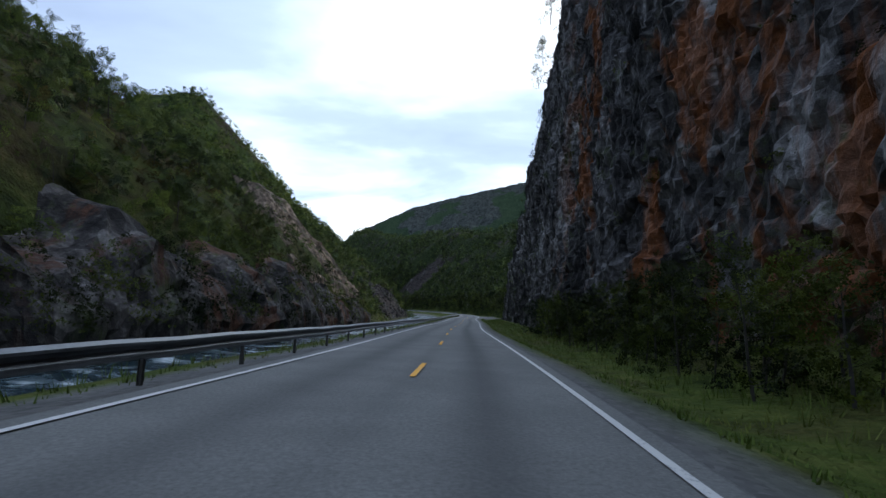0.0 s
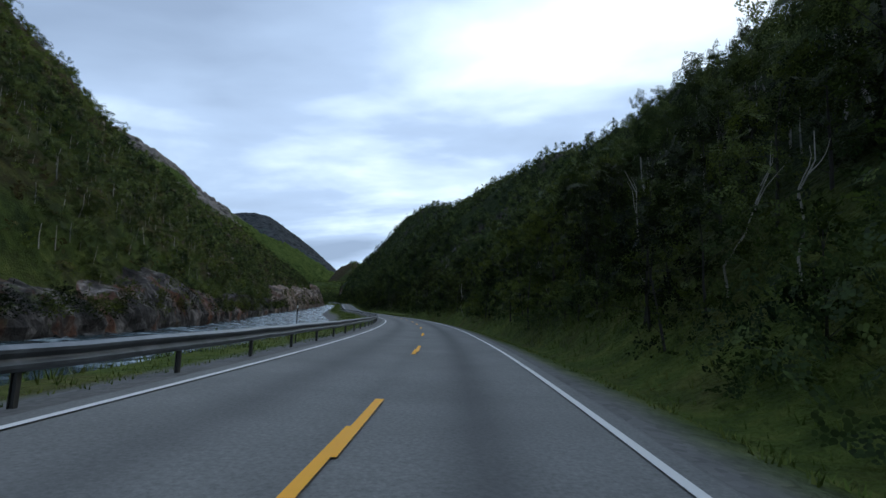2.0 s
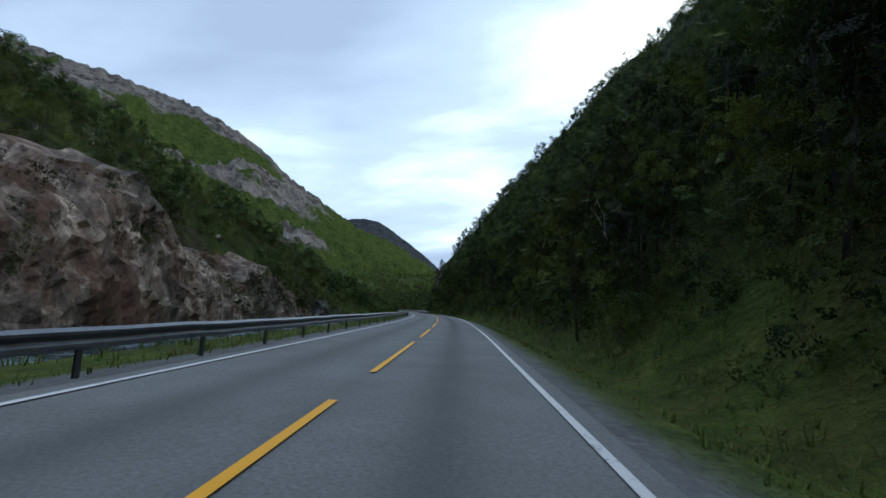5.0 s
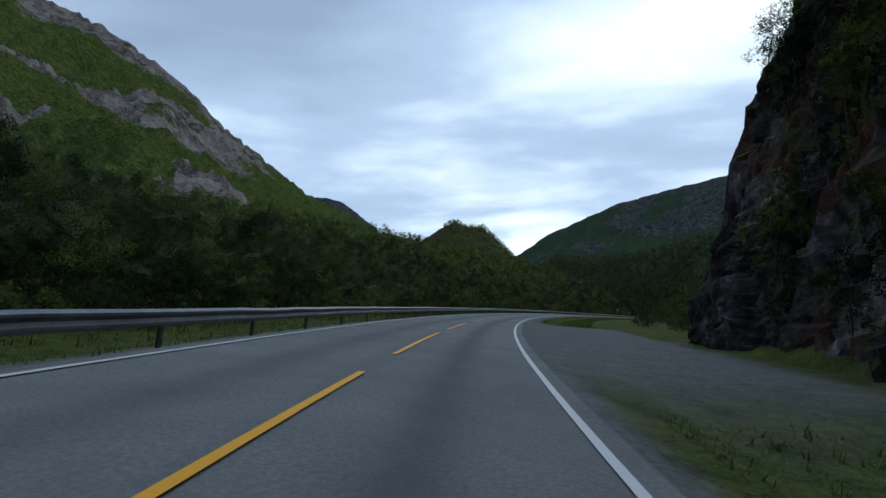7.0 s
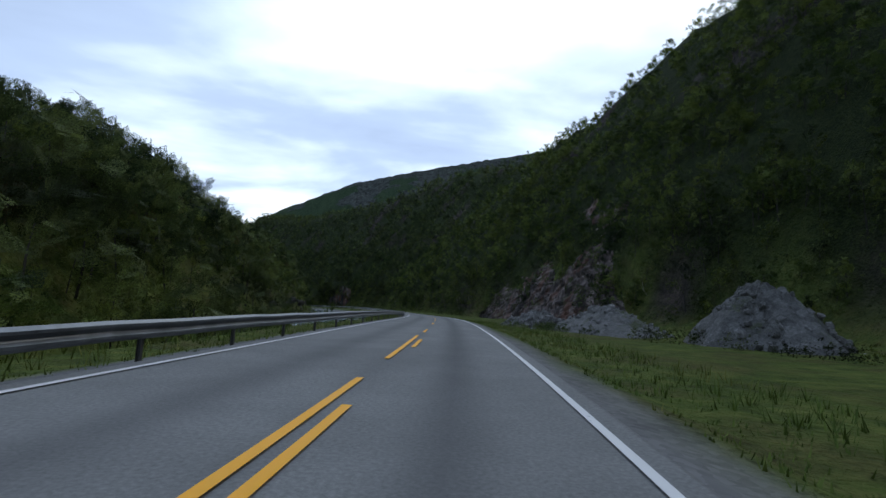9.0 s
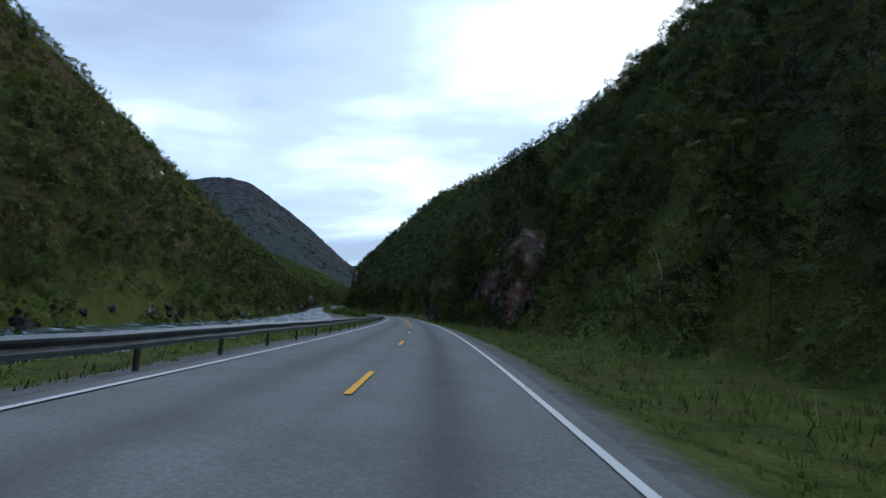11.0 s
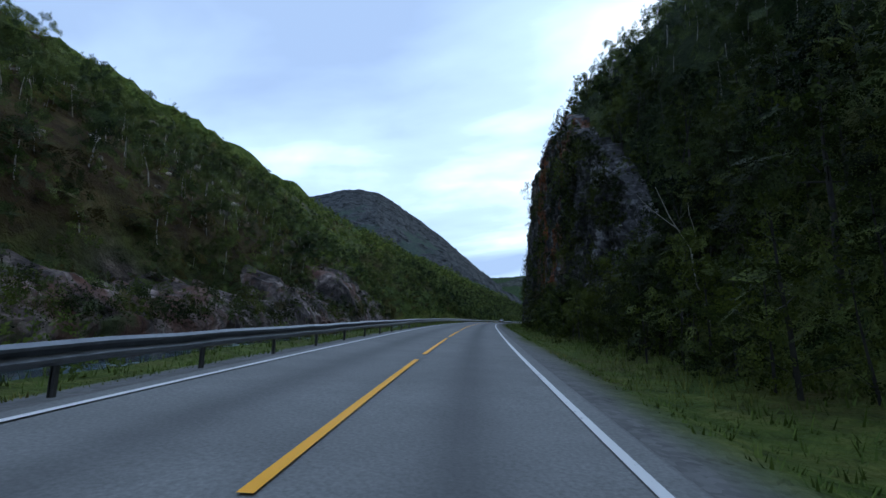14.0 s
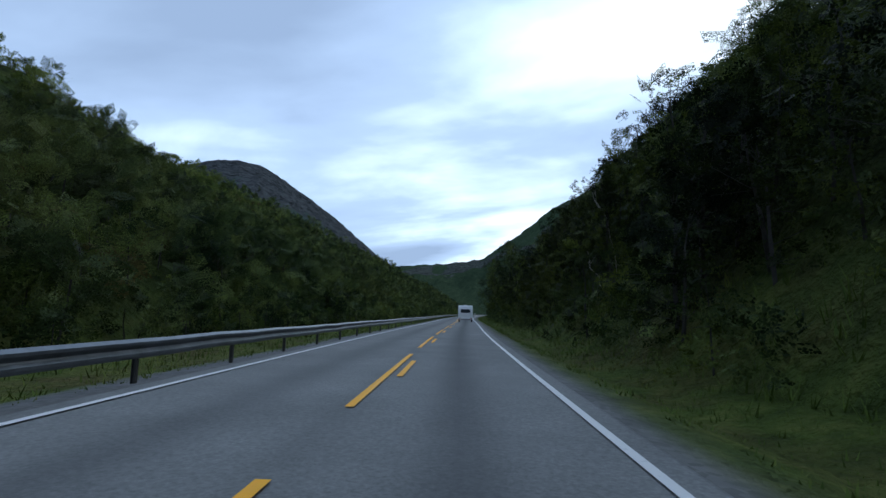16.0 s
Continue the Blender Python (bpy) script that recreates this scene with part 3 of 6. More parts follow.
def mesh_of(name, verts, faces, materials, smooth=True, attributes=()):
    """A mesh from true-metre places and faces, either an (n, 3|4) array or a list."""
    me = bpy.data.meshes.new(name)
    verts = np.asarray(verts, np.float32) * K
    if isinstance(faces, np.ndarray):
        n, k = faces.shape
        me.vertices.add(len(verts))
        me.vertices.foreach_set("co", verts.ravel())
        me.loops.add(n * k)
        me.loops.foreach_set("vertex_index", faces.astype(np.int32).ravel())
        me.polygons.add(n)
        me.polygons.foreach_set("loop_start", np.arange(0, n * k, k, dtype=np.int32))
        me.update(calc_edges=True)
    else:
        me.from_pydata([tuple(v) for v in verts], [], faces)
    for m in materials if isinstance(materials, (list, tuple)) else [materials]:
        me.materials.append(m)
    me.polygons.foreach_set("use_smooth", np.full(len(me.polygons), smooth))
    for key, values in attributes:
        a = me.attributes.new(key, "FLOAT", "POINT")
        a.data.foreach_set("value", np.asarray(values, np.float32).ravel())
    me.update()
    return me


def grid_faces(rows, cols):
    i, j = np.meshgrid(np.arange(rows - 1), np.arange(cols - 1), indexing="ij")
    a = (i * cols + j).ravel()
    return np.stack([a, a + 1, a + cols + 1, a + cols], -1)


def part(name, data, parent, label=""):
    """Hangs a mesh, or a bmesh in true metres with its material, under a thing."""
    ob = new(name, data)
    ob.parent = parent
    return tagged(ob, label) if label else ob


# ---- the ground on both sides ----
# how brown and dry the heath of the west side is along the road
DRY = [(-40, 0.45), (140, 0.35), (250, 0.25), (420, 0.4), (640, 0.5), (820, 0.2), (1500, 0.15), (1640, 0.45), (1720, 0.8), (1960, 0.75), (2080, 0.3), (2600, 0.15)]


def build_hillside(name, label, side, heights, cols):
    s = np.arange(-38, END - 4, 2.5)
    S, U = np.meshgrid(s, cols, indexing="ij")
    h = heights(S, U)
    P = road(S, side * U, h)
    toe = table(S, RIGHT if side > 0 else LEFT, 1)
    rock_h = table(S, RIGHT if side > 0 else LEFT, 2)
    n = fbm(P[..., 0] / 12, P[..., 1] / 12, 21)
    shoulder = (3.9, 4.8) if side > 0 else (5.2, 6.2)
    gravel = 1 - step(U + (n - 0.5) * 1.2, *shoulder)
    if side > 0:
        gravel = np.maximum(gravel, layby(S, U + (n - 0.5) * 2.5))
    heath = step(U + (n - 0.5) * 10, toe - 1, toe + 6)
    if side < 0:
        gravel = np.maximum(gravel, step(table(S, LEFT, 1), 18, 20) * step(U, 10.2, 11.5) * (1 - step(U, toe - 4, toe - 3)))
        rock = step(rock_h, 2, 5) * step(U, toe - 4, toe - 2) * (1 - step(U + (n - 0.5) * 12, toe + 1, toe + 2 + rock_h * 0.4))
        rock = np.maximum(rock, step(n, 0.66, 0.72) * step(U, toe + 20, toe + 50) * step(table(S, LEFT, 3), 50, 75))
    else:
        rock = step(rock_h, 2, 5) * step(U, toe + 1, toe + 2) * (1 - step(U, toe + 2.6, toe + 3.4))
        rock = np.maximum(rock, step(n, 0.63, 0.69) * step(U, toe + 14, toe + 40))
    if side > 0:
        # a scree chute high on the slope
        rock = np.maximum(rock, step(S + (n - 0.5) * 20, 455, 468) * (1 - step(S + (n - 0.5) * 20, 500, 514)) * step(U + (n - 0.5) * 16, 24, 34) * (1 - step(U + (n - 0.5) * 20, 62, 80)))
    dry = table(S, DRY, 1) * step(U, toe - 2, toe + 10)
    if side < 0:
        # a scree gully, and bare brown slabs along the skyline
        scree = step(S + (n - 0.5) * 60, 150, 175) * (1 - step(S + (n - 0.5) * 60, 225, 250)) * step(U, toe - 3, toe) * (1 - step(U + (n - 0.5) * 20, toe + 10, toe + 22))
        slabs = step(S + (n - 0.5) * 80, 20, 60) * (1 - step(S + (n - 0.5) * 80, 120, 160)) * step(U + (n - 0.5) * 60, 68, 92)
        rock = np.maximum(rock, np.maximum(scree, slabs))
        dry = np.maximum(dry, slabs * 0.8)
    f = grid_faces(*S.shape)
    if side < 0:
        f = f[:, ::-1]
    # the whole east side takes the ramp with painted shade, the west none
    me = mesh_of(name, P.reshape(-1, 3), f, GROUND, True, [("gravel", gravel), ("heath", heath), ("rock", rock), ("moss_or_shade", np.full_like(U, 1.0 if side > 0 else 0.0)), ("dry", dry * (side < 0))])
    return tagged(new(name, me), label, "hillside", kind="structure")


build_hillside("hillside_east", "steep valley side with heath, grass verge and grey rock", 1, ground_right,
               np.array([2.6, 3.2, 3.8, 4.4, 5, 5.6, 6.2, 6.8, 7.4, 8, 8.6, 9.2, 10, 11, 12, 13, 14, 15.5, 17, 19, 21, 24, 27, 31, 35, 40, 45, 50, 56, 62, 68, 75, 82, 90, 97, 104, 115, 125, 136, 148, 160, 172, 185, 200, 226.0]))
build_hillside("hillside_west", "valley side of heath and rock across the river", -1, ground_left,
               np.array([2.8, 3.4, 4, 4.6, 5.2, 5.8, 6.4, 7, 7.8, 8.6, 9.5, 10.5, 12, 14, 16, 18, 20, 22, 24, 26, 28, 30, 32, 34, 36, 38, 40, 42, 44, 47, 50, 54, 58, 63, 68, 74, 80, 87, 95, 104, 113, 123, 133, 143, 152, 162, 172, 182, 194, 206, 220, 236, 254, 275, 301.0]))


def build_ground_sheet():
    r = np.array([0, 200, 600, 1500, 4000, 9000, 18000.0])
    a = np.linspace(0, 2 * math.pi, 49)[:-1]
    verts = [(-400, 1000, -26)] + [(-400 + d * math.cos(b), 1000 + d * math.sin(b), -26) for d in r[1:] for b in a]
    faces = [(0, 1 + i, 1 + (i + 1) % 48) for i in range(48)]
    for k in range(len(r) - 2):
        faces += [(1 + k * 48 + i, 1 + (k + 1) * 48 + i, 1 + (k + 1) * 48 + (i + 1) % 48, 1 + k * 48 + (i + 1) % 48) for i in range(48)]
    me = mesh_of("ground", verts, faces, FAR_GREEN)
    tagged(new("ground", me), "dark green valley floor reaching the horizon", "ground", kind="structure")


FAR_GREEN = make_far("far_birch_slopes", (0.020, 0.034, 0.020), (0.036, 0.056, 0.031), (0.058, 0.080, 0.044), (0.080, 0.088, 0.080))
FAR_ROCKY = make_far("far_rocky_slopes", (0.026, 0.044, 0.014), (0.060, 0.088, 0.024), (0.110, 0.136, 0.042), (0.24, 0.22, 0.205))
# the dome's heath colour has blue distance haze painted in
FAR_HAZE = make_far("hazy_heath_slopes", (0.036, 0.052, 0.048), (0.052, 0.072, 0.064), (0.068, 0.090, 0.080), (0.074, 0.082, 0.088))
build_ground_sheet()


def build_hill(name, label, anchor, crest, near, far, power, rough, rocky, material, seed, bare_from=-90):
    """A hill round an anchor: azimuth (degrees to the left of +y) and elevation of its crest, foot and crest distances."""
    az = np.arange(crest[0][0], crest[-1][0] + 0.01, 0.3)
    el = np.interp(az, [c[0] for c in crest], [c[1] for c in crest])
    w = np.concatenate([np.linspace(0, 1, 130), [1.03, 1.08, 1.15]])
    A, Wd = np.meshgrid(np.radians(az), w, indexing="ij")
    E = np.repeat(el[:, None], len(w), 1)
    top = far * np.tan(np.radians(E))
    r = near + (far - near) * Wd
    x, y = anchor[0] - r * np.sin(A), anchor[1] + r * np.cos(A)
    n = fbm(x / rough[0], y / rough[0], seed, 6) - 0.5
    ridge = np.abs(fbm(x / (rough[0] * 0.6), y / (rough[0] * 0.6), seed + 40, 5) - 0.5)
    z = -25 + (top + 25) * np.where(Wd <= 1, Wd**power, 1 - (Wd - 1) * 1.6)
    z += (n * 1.0 - ridge * 0.9) * rough[1] * np.sin(np.clip(Wd, 0, 1) * math.pi)**0.7
    z += (fbm(A * 160, Wd * 3, seed + 9, 4) - 0.5) * rough[1] * 0.12 * Wd
    rk = np.maximum(step(Wd + n * 0.9, rocky, rocky + 0.15), step(fbm(x / (rough[0] * 0.5), y / (rough[0] * 0.8), seed + 70, 6) + 0.18 * Wd, 0.64, 0.68))
    rk = rk * step(np.degrees(A) + n * 10, bare_from - 3, bare_from + 4)
    # broken crags where the rock is bare
    z += rk * (0.5 - np.abs(fbm(x / (rough[0] * 0.16), y / (rough[0] * 0.16), seed + 90, 4) - 0.5) * 2) * rough[1] * 0.16 * np.sin(np.clip(Wd, 0, 1) * math.pi)
    me = mesh_of(name, np.stack([x, y, z], -1).reshape(-1, 3), grid_faces(*A.shape), material, True, [("rock", rk)])
    tagged(new(name, me), label, "mountain", kind="structure")
    return az, w, np.stack([x, y, z], -1)


WEST = build_hill("mountain_west", "steep green mountain with bare grey rock slabs", (-230, 700),
                  [(24, 1.2), (28, 3.8), (32, 6.4), (36, 8.6), (40, 9.8), (44, 12.4), (48, 14.8), (52, 17.9), (56, 19.8), (60, 21), (66, 21.8), (74, 22.2), (84, 22.2), (100, 21.5), (115, 20), (130, 14)],
                  420, 1500, 1.25, (190, 150), 0.80, FAR_ROCKY, 3, 43)
build_hill("mountain_dome", "bare rounded mountain at the valley's head, blue-grey with painted haze", (-600, 1780),
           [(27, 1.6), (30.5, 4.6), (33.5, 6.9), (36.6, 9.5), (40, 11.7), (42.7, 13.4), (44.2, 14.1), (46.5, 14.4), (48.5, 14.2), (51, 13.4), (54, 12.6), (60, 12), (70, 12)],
           800, 3100, 1.2, (420, 130), 0.55, FAR_HAZE, 11)
build_hill("mountain_north", "long far hill with birch woods and a bare top", (-374, 1037),
           [(-75, 16), (-30, 20), (-17, 18.0), (-10, 16.9), (-5.6, 16.1), (0, 14.9), (5.8, 13.3), (10, 11.3), (13.5, 9.6), (15, 8.4), (17, 6.9), (18.5, 6.0), (20, 4.9), (23, 4.4), (26, 4.2), (34, 3.6)],
           1500, 5200, 1.35, (700, 210), 0.95, FAR_GREEN, 23)


def build_waterfall():
    """A thin white fall down the slabs of the western mountain."""
    az, w, P = WEST
    i = int(np.argmin(np.abs(az - 65.0)))
    side = P[i + 1, 0] - P[i, 0]
    side = side / np.linalg.norm(side)
    rows = [j for j in range(len(w)) if 0.55 <= w[j] <= 0.67]
    ahead = np.array([-230, 700, 0]) - P[i, rows[0]]
    ahead[2] = 0
    ahead = ahead / np.linalg.norm(ahead) * 9
    mid = np.array([P[i, j] + ahead + (0, 0, 7.0) + side * 3 * math.sin(j * 0.6) for j in rows])
    wide = np.array([1.5 + 1.2 * abs(math.sin(j * 1.7)) for j in rows])
    v = np.stack([mid - side * wide[:, None], mid + (0, 0, 1.2), mid + side * wide[:, None]], 1).reshape(-1, 3)
    me = mesh_of("waterfall", v, grid_faces(len(rows), 3), make_plain("white_water", (0.62, 0.64, 0.66), 0.6, vary=0.3, size=6))
    tagged(new("waterfall", me), "thin white waterfall down bare rock slabs", "waterfall", kind="structure")


build_waterfall()


# ---- the river ----
def build_river():
    for a, b in ((-38, 850), (1300, 2140)):
        s = np.arange(a, b, 3.0)
        cols = []
        for q in np.linspace(0, 1, 26):
            cols.append(8.5 + q * (table(s, LEFT, 1) + 1.5 - 8.5))
        U = np.stack(cols, 1)
        S = np.repeat(s[:, None], U.shape[1], 1)
        P = road(S, -U, WATER_LEVEL)
        P[..., 2] += (fbm(P[..., 0] / 1.8, P[..., 1] / 1.8, 31) - 0.5) * 0.5
        me = mesh_of("river", P.reshape(-1, 3), grid_faces(*S.shape)[:, ::-1], WATER)
        tagged(new("water", me), "fast shallow river with white rapids", "river", kind="structure")


build_river()


# ---- the road ----
def tracks(S, L):
    """Darker strips: the oily middle of each lane and the seam between them."""
    out = np.exp(-((L - 1.5) / 0.42) ** 2) * 0.8 + np.exp(-((L + 1.75) / 0.5) ** 2) * 0.6 + np.exp(-((L + 0.1) / 0.22) ** 2) * 0.25
    return [("track", np.clip(out * (0.7 + 0.6 * fbm(S / 30, L * 0.4, 8)), 0, 1))]


def build_road():
    s = np.arange(-38, END - 4, 4.0)
    lats = np.concatenate([[-4.05, -3.95], np.linspace(-3.9, 3.4, 38), [3.45, 3.5]])
    S, L = np.meshgrid(s, lats, indexing="ij")
    edge = (np.abs(L + 0.275) > 3.74).astype(float)
    L = L + np.where(L < 0, -table(S, WIDER, 1) * np.clip(-L / 3.5, 0, 1), table(S, WIDER, 2) * np.clip(L / 3.1, 0, 1))
    up = -0.22 * edge + (fbm(S / 3, L * 2, 2) - 0.5) * 0.012
    P = road(S, L, up)
    me = mesh_of("road", P.reshape(-1, 3), grid_faces(*S.shape), ASPHALT, True, tracks(S, L))
    return tagged(new("road", me), "two-lane grey asphalt road with worn wheel tracks", "road", kind="structure")


ROAD = build_road()


def build_left_layby():
    s = np.arange(2064, 2176, 2.0)
    far = 4.0 + 5.3 * step(s, 2066, 2092) * (1 - step(s, 2140, 2172))
    cols = np.linspace(0, 1, 9)
    S = np.repeat(s[:, None], 9, 1)
    L = -(3.7 + (far[:, None] - 3.7) * cols[None])
    P = road(S, L, -0.03 - 0.015 * cols[None])
    me = mesh_of("lay_by", P.reshape(-1, 3), grid_faces(*S.shape)[:, ::-1], ASPHALT, True, [("track", S * 0)])
    tagged(new("lay_by", me), "asphalt lay-by widening the road", "lay-by", kind="structure")


build_left_layby()


def stripe(name, label, side, lat, width, a, b, material, wobble=0.0):
    s = np.arange(a, b, 2.0)
    jit = (fbm(s / 9, s * 0 + lat, 4) - 0.5) * wobble + side * table(s, WIDER, 1 if side < 0 else 2)
    S, L = np.meshgrid(s, np.array([-width / 2, width / 2]), indexing="ij")
    P = road(S, L + lat + jit[:, None], 0.022)
    me = mesh_of(name, P.reshape(-1, 3), grid_faces(*S.shape), material)
    tagged(part(name, me, ROAD), label)


stripe("edge_line", "solid white edge line", -1, -LEFT_LINE, 0.13, -36, END - 6, WHITE_LINE, 0.04)
stripe("edge_line", "solid white edge line", 1, RIGHT_LINE, 0.12, -36, END - 6, WHITE_LINE, 0.04)


def dash(lat, a, length, width=0.13):
    s = np.linspace(a, a + length, max(2, int(length / 1.5) + 1))
    S, L = np.meshgrid(s, np.array([-width / 2, width / 2]), indexing="ij")
    me = mesh_of("centre_dash", road(S, L + lat, 0.024).reshape(-1, 3), grid_faces(*S.shape), YELLOW_LINE)
    part("centre_dash", me, ROAD)


# centre line: stretches of (from, to, first start, dash, lat of the long row, lat of a second short row or 0)
for a, b, first, length, lat, second in ((-34, 606, 6.96, 3, 0, 0), (606, 1068, 2.67, 9, 0, 0), (1068, 1283, 2.9, 9, -0.1, 0.2), (1283, 1570, 2.67, 3, 0, 0),
                                         (1570, 1733, 6.6, 9, 0, -0.29), (1733, 1775, 6.6, 9, 0, 0), (1775, 2036, 5.4, 10.2, 0, 0), (2036, 2580, 6.6, 9, -0.04, 0.25)):
    k = math.ceil((a - first) / 12)
    while first + 12 * k < b:
        lean = 0.07 if 230 < first + 12 * k < 606 else 0.0
        dash(lat + lean, first + 12 * k, length)
        if 230 < first + 12 * k < 380:
            dash(lat + 0.02, first + 12 * k - 1.0, 2.2)
        if second:
            dash(second, first + 12 * k + 3.4, 3.4)
        k += 1


# ---- guard rails ----
def rail_profile():
    """A W-beam's outline, out towards the road and up, in metres."""
    out = np.array([(0.0, 0.40), (0.03, 0.42), (0.08, 0.45), (0.08, 0.49), (0.02, 0.53), (0.0, 0.555), (0.02, 0.58), (0.08, 0.62), (0.08, 0.66), (0.03, 0.69), (0.0, 0.71),
                     (-0.012, 0.71), (0.015, 0.685), (0.065, 0.65), (0.065, 0.625), (0.005, 0.585), (-0.015, 0.555), (0.005, 0.525), (0.065, 0.485), (0.065, 0.46), (0.015, 0.43), (-0.012, 0.40)])
    out[:, 1] = 0.365 + (out[:, 1] - 0.40) * 1.2
    return out


def post_mesh():
    bm = bmesh.new()
    for x, w in ((0, 0.012), (-0.055, 0.10), (0.055, 0.10)):
        m = bmesh.ops.create_cube(bm, size=1)
        bmesh.ops.scale(bm, vec=(0.012 if w > 0.05 else 0.11, w, 1.25), verts=m["verts"])
        bmesh.ops.translate(bm, vec=(x, 0, 0.06), verts=m["verts"])
    bmesh.ops.scale(bm, vec=(0.75 * K, 0.75 * K, K), verts=bm.verts)
    me = bpy.data.meshes.new("post")
    bm.to_mesh(me)
    bm.free()
    me.materials.append(POST)
    return me


POST_MESH = post_mesh()


def guard_rail(a, b, lats, toward, label):
    """A stretch of rail from a to b; lats(s) is its line, toward is the side that faces the road."""
    base = new("guard_rail")
    origin = road(a, lats(a))
    base.location = origin * K
    prof = rail_profile()
    s = np.arange(a, b + 0.01, 2.0)
    verts = []
    for q in s:
        sag = 0.012 * math.sin(q * 1.3) + 0.01 * math.sin(q * 0.37)
        verts.append(road(np.full(len(prof), q), lats(q) + toward * prof[:, 0], prof[:, 1] + sag) - origin)
    n = len(prof)
    faces = []
    for i in range(len(s) - 1):
        faces += [(i * n + j, i * n + (j + 1) % n, (i + 1) * n + (j + 1) % n, (i + 1) * n + j) for j in range(n)]
    faces += [tuple(range(n)), tuple((len(s) - 1) * n + j for j in reversed(range(n)))]
    me = mesh_of("rail_beam", np.concatenate(verts), faces, STEEL, False)
    part("rail_beam", me, base, "ribbed galvanised beam")
    for q in np.arange(a + 1.0, b, 4.0):
        ob = part("post", POST_MESH, base)
        p = (road(q, lats(q) - toward * 0.07) - origin) * K
        ob.matrix_basis = Matrix.Translation(p) @ pose(0, 0, 0, 0, 0, math.degrees(heading(q)))
    return tagged(base, label, "guard rail", "guard rails along the road")


def left_line(s):
    # the rail swings out behind a lay-by
    return -4.65 - 5.2 * float(step(s, 2072, 2096) * (1 - step(s, 2140, 2170)))


for a in range(-36, 2560, 96):
    guard_rail(a, a + 96, left_line, 1, "galvanised steel guard rail on weathered posts beside the verge")
guard_rail(880, 985, lambda s: 3.9 + 4.5 * float(step(s, 960, 985)), -1, "galvanised guard rail bending away round the bend")


# ---- cliffs ----
BED = Vector((0.42, 0.50, 0.76)).normalized()


def crag(p, big, small):
    """How far a point of rock stands out: buttresses, tilted slabs of several sizes, and overhanging ledges."""
    v = Vector(p)
    w = v + 0.7 * noise.noise_vector(v * 0.15) + 0.15 * noise.noise_vector(v * 0.6)
    out = 0.35 * big * noise.noise(Vector((w.x / (big * 2.6), w.y / (big * 2.6), w.z / (big * 6))))
    slab = w + BED * (0.45 * w.dot(BED))
    for size, depth in ((big * 1.9, 0.09), (big * 0.8, 0.11), (small, 0.24), (small * 0.5, 0.32)):
        q = Vector((slab.x / size, slab.y / size, slab.z / (size * 2.3)))
        d, c = noise.voronoi(q)
        tilt = (q - c[0]).dot(noise.noise_vector(c[0] * 3.7))
        out += size * depth * (1.3 * noise.noise(c[0] * 5.1) + 0.9 * tilt - 0.35 * max(0, 0.08 - (d[1] - d[0])) / 0.08)
    ledge = w.z / (big * 1.5) + 0.8 * noise.noise(w * (0.3 / big)) + 0.25 * w.dot(BED) / big
    out += 0.13 * big * ((ledge - math.floor(ledge)) ** 3 - 0.25)
    return out + 0.18 * noise.noise(v * 1.3) + 0.12 * noise.noise(v * 3.1)


FACES = []


def cliff(label, side, line, top, lean, material, pitch=0.36, big=3.4, small=1.25, back=9.0, rusty=((-100, 3000),)):
    """A rock face: line and top are rows of (s, distance from the road's middle) and (s, height)."""
    s = np.arange(line[0][0], line[-1][0] + 0.01, pitch)
    near = np.interp(s, [r[0] for r in line], [r[1] for r in line]) - (3.4 if side < 0 else 0)
    high = np.interp(s, [r[0] for r in top], [r[1] for r in top])
    if side > 0:
        high = high * (0.88 + 0.26 * fbm(s / 7, s * 0, 71)) + (fbm(s / 2.2, s * 0 + 3, 77) - 0.5) * 1.2
    else:
        # the bank is broken: slabs stand high in places and sink under the scrub in others
        high = high * np.clip(2.6 * fbm(s / 17, s * 0 + 9, 71) - 0.45, 0.25, 1.5) + (fbm(s / 2.6, s * 0 + 3, 77) - 0.5) * np.minimum(2.2, 0.5 * high)
    foot = -1.6 if side > 0 else -3.4
    FACES.append((side, s, near, high, lean))
    rows = int(max(high) / pitch) + 2
    hill = ground_right if side > 0 else ground_left
    v = np.linspace(0, 1, rows)
    verts = []
    for i, q in enumerate(s):
        h = foot + (high[i] - foot) * v
        lat = near[i] + lean * np.maximum(h, 0) + 1.3 * step(h, high[i] - 2.5, high[i])
        low = np.concatenate([h, high[i] + np.array([0.25, 0.7, 1.4, 2.0])])
        lats = np.concatenate([lat, lat[-1] + np.array([0.25, 0.5, 0.75, 1.0]) * back])
        base = road(np.full(len(lats), q), side * lats, low)
        th = heading(q)
        outward = Vector((-side * math.cos(th), -side * math.sin(th), 0.12))
        for j, b in enumerate(base):
            w = 1.0 if j < rows else 0.4
            verts.append(Vector(b) + outward * (crag(b, big, small) * w * (0.45 + 0.55 * min(1, (high[i] + 1) / 6))))
    n = rows + 4
    f = grid_faces(len(s), n)
    if side > 0:
        f = f[:, ::-1]
    rust = sum(step(s, a - 8, a + 8) * (1 - step(s, b - 8, b + 8)) for a, b in rusty)
    me = mesh_of("rock_cliff", np.array([tuple(q) for q in verts]), f, material, False, [("rust", np.repeat(rust, n))])
    return tagged(new("rock_cliff", me), label, "cliff", kind="structure")


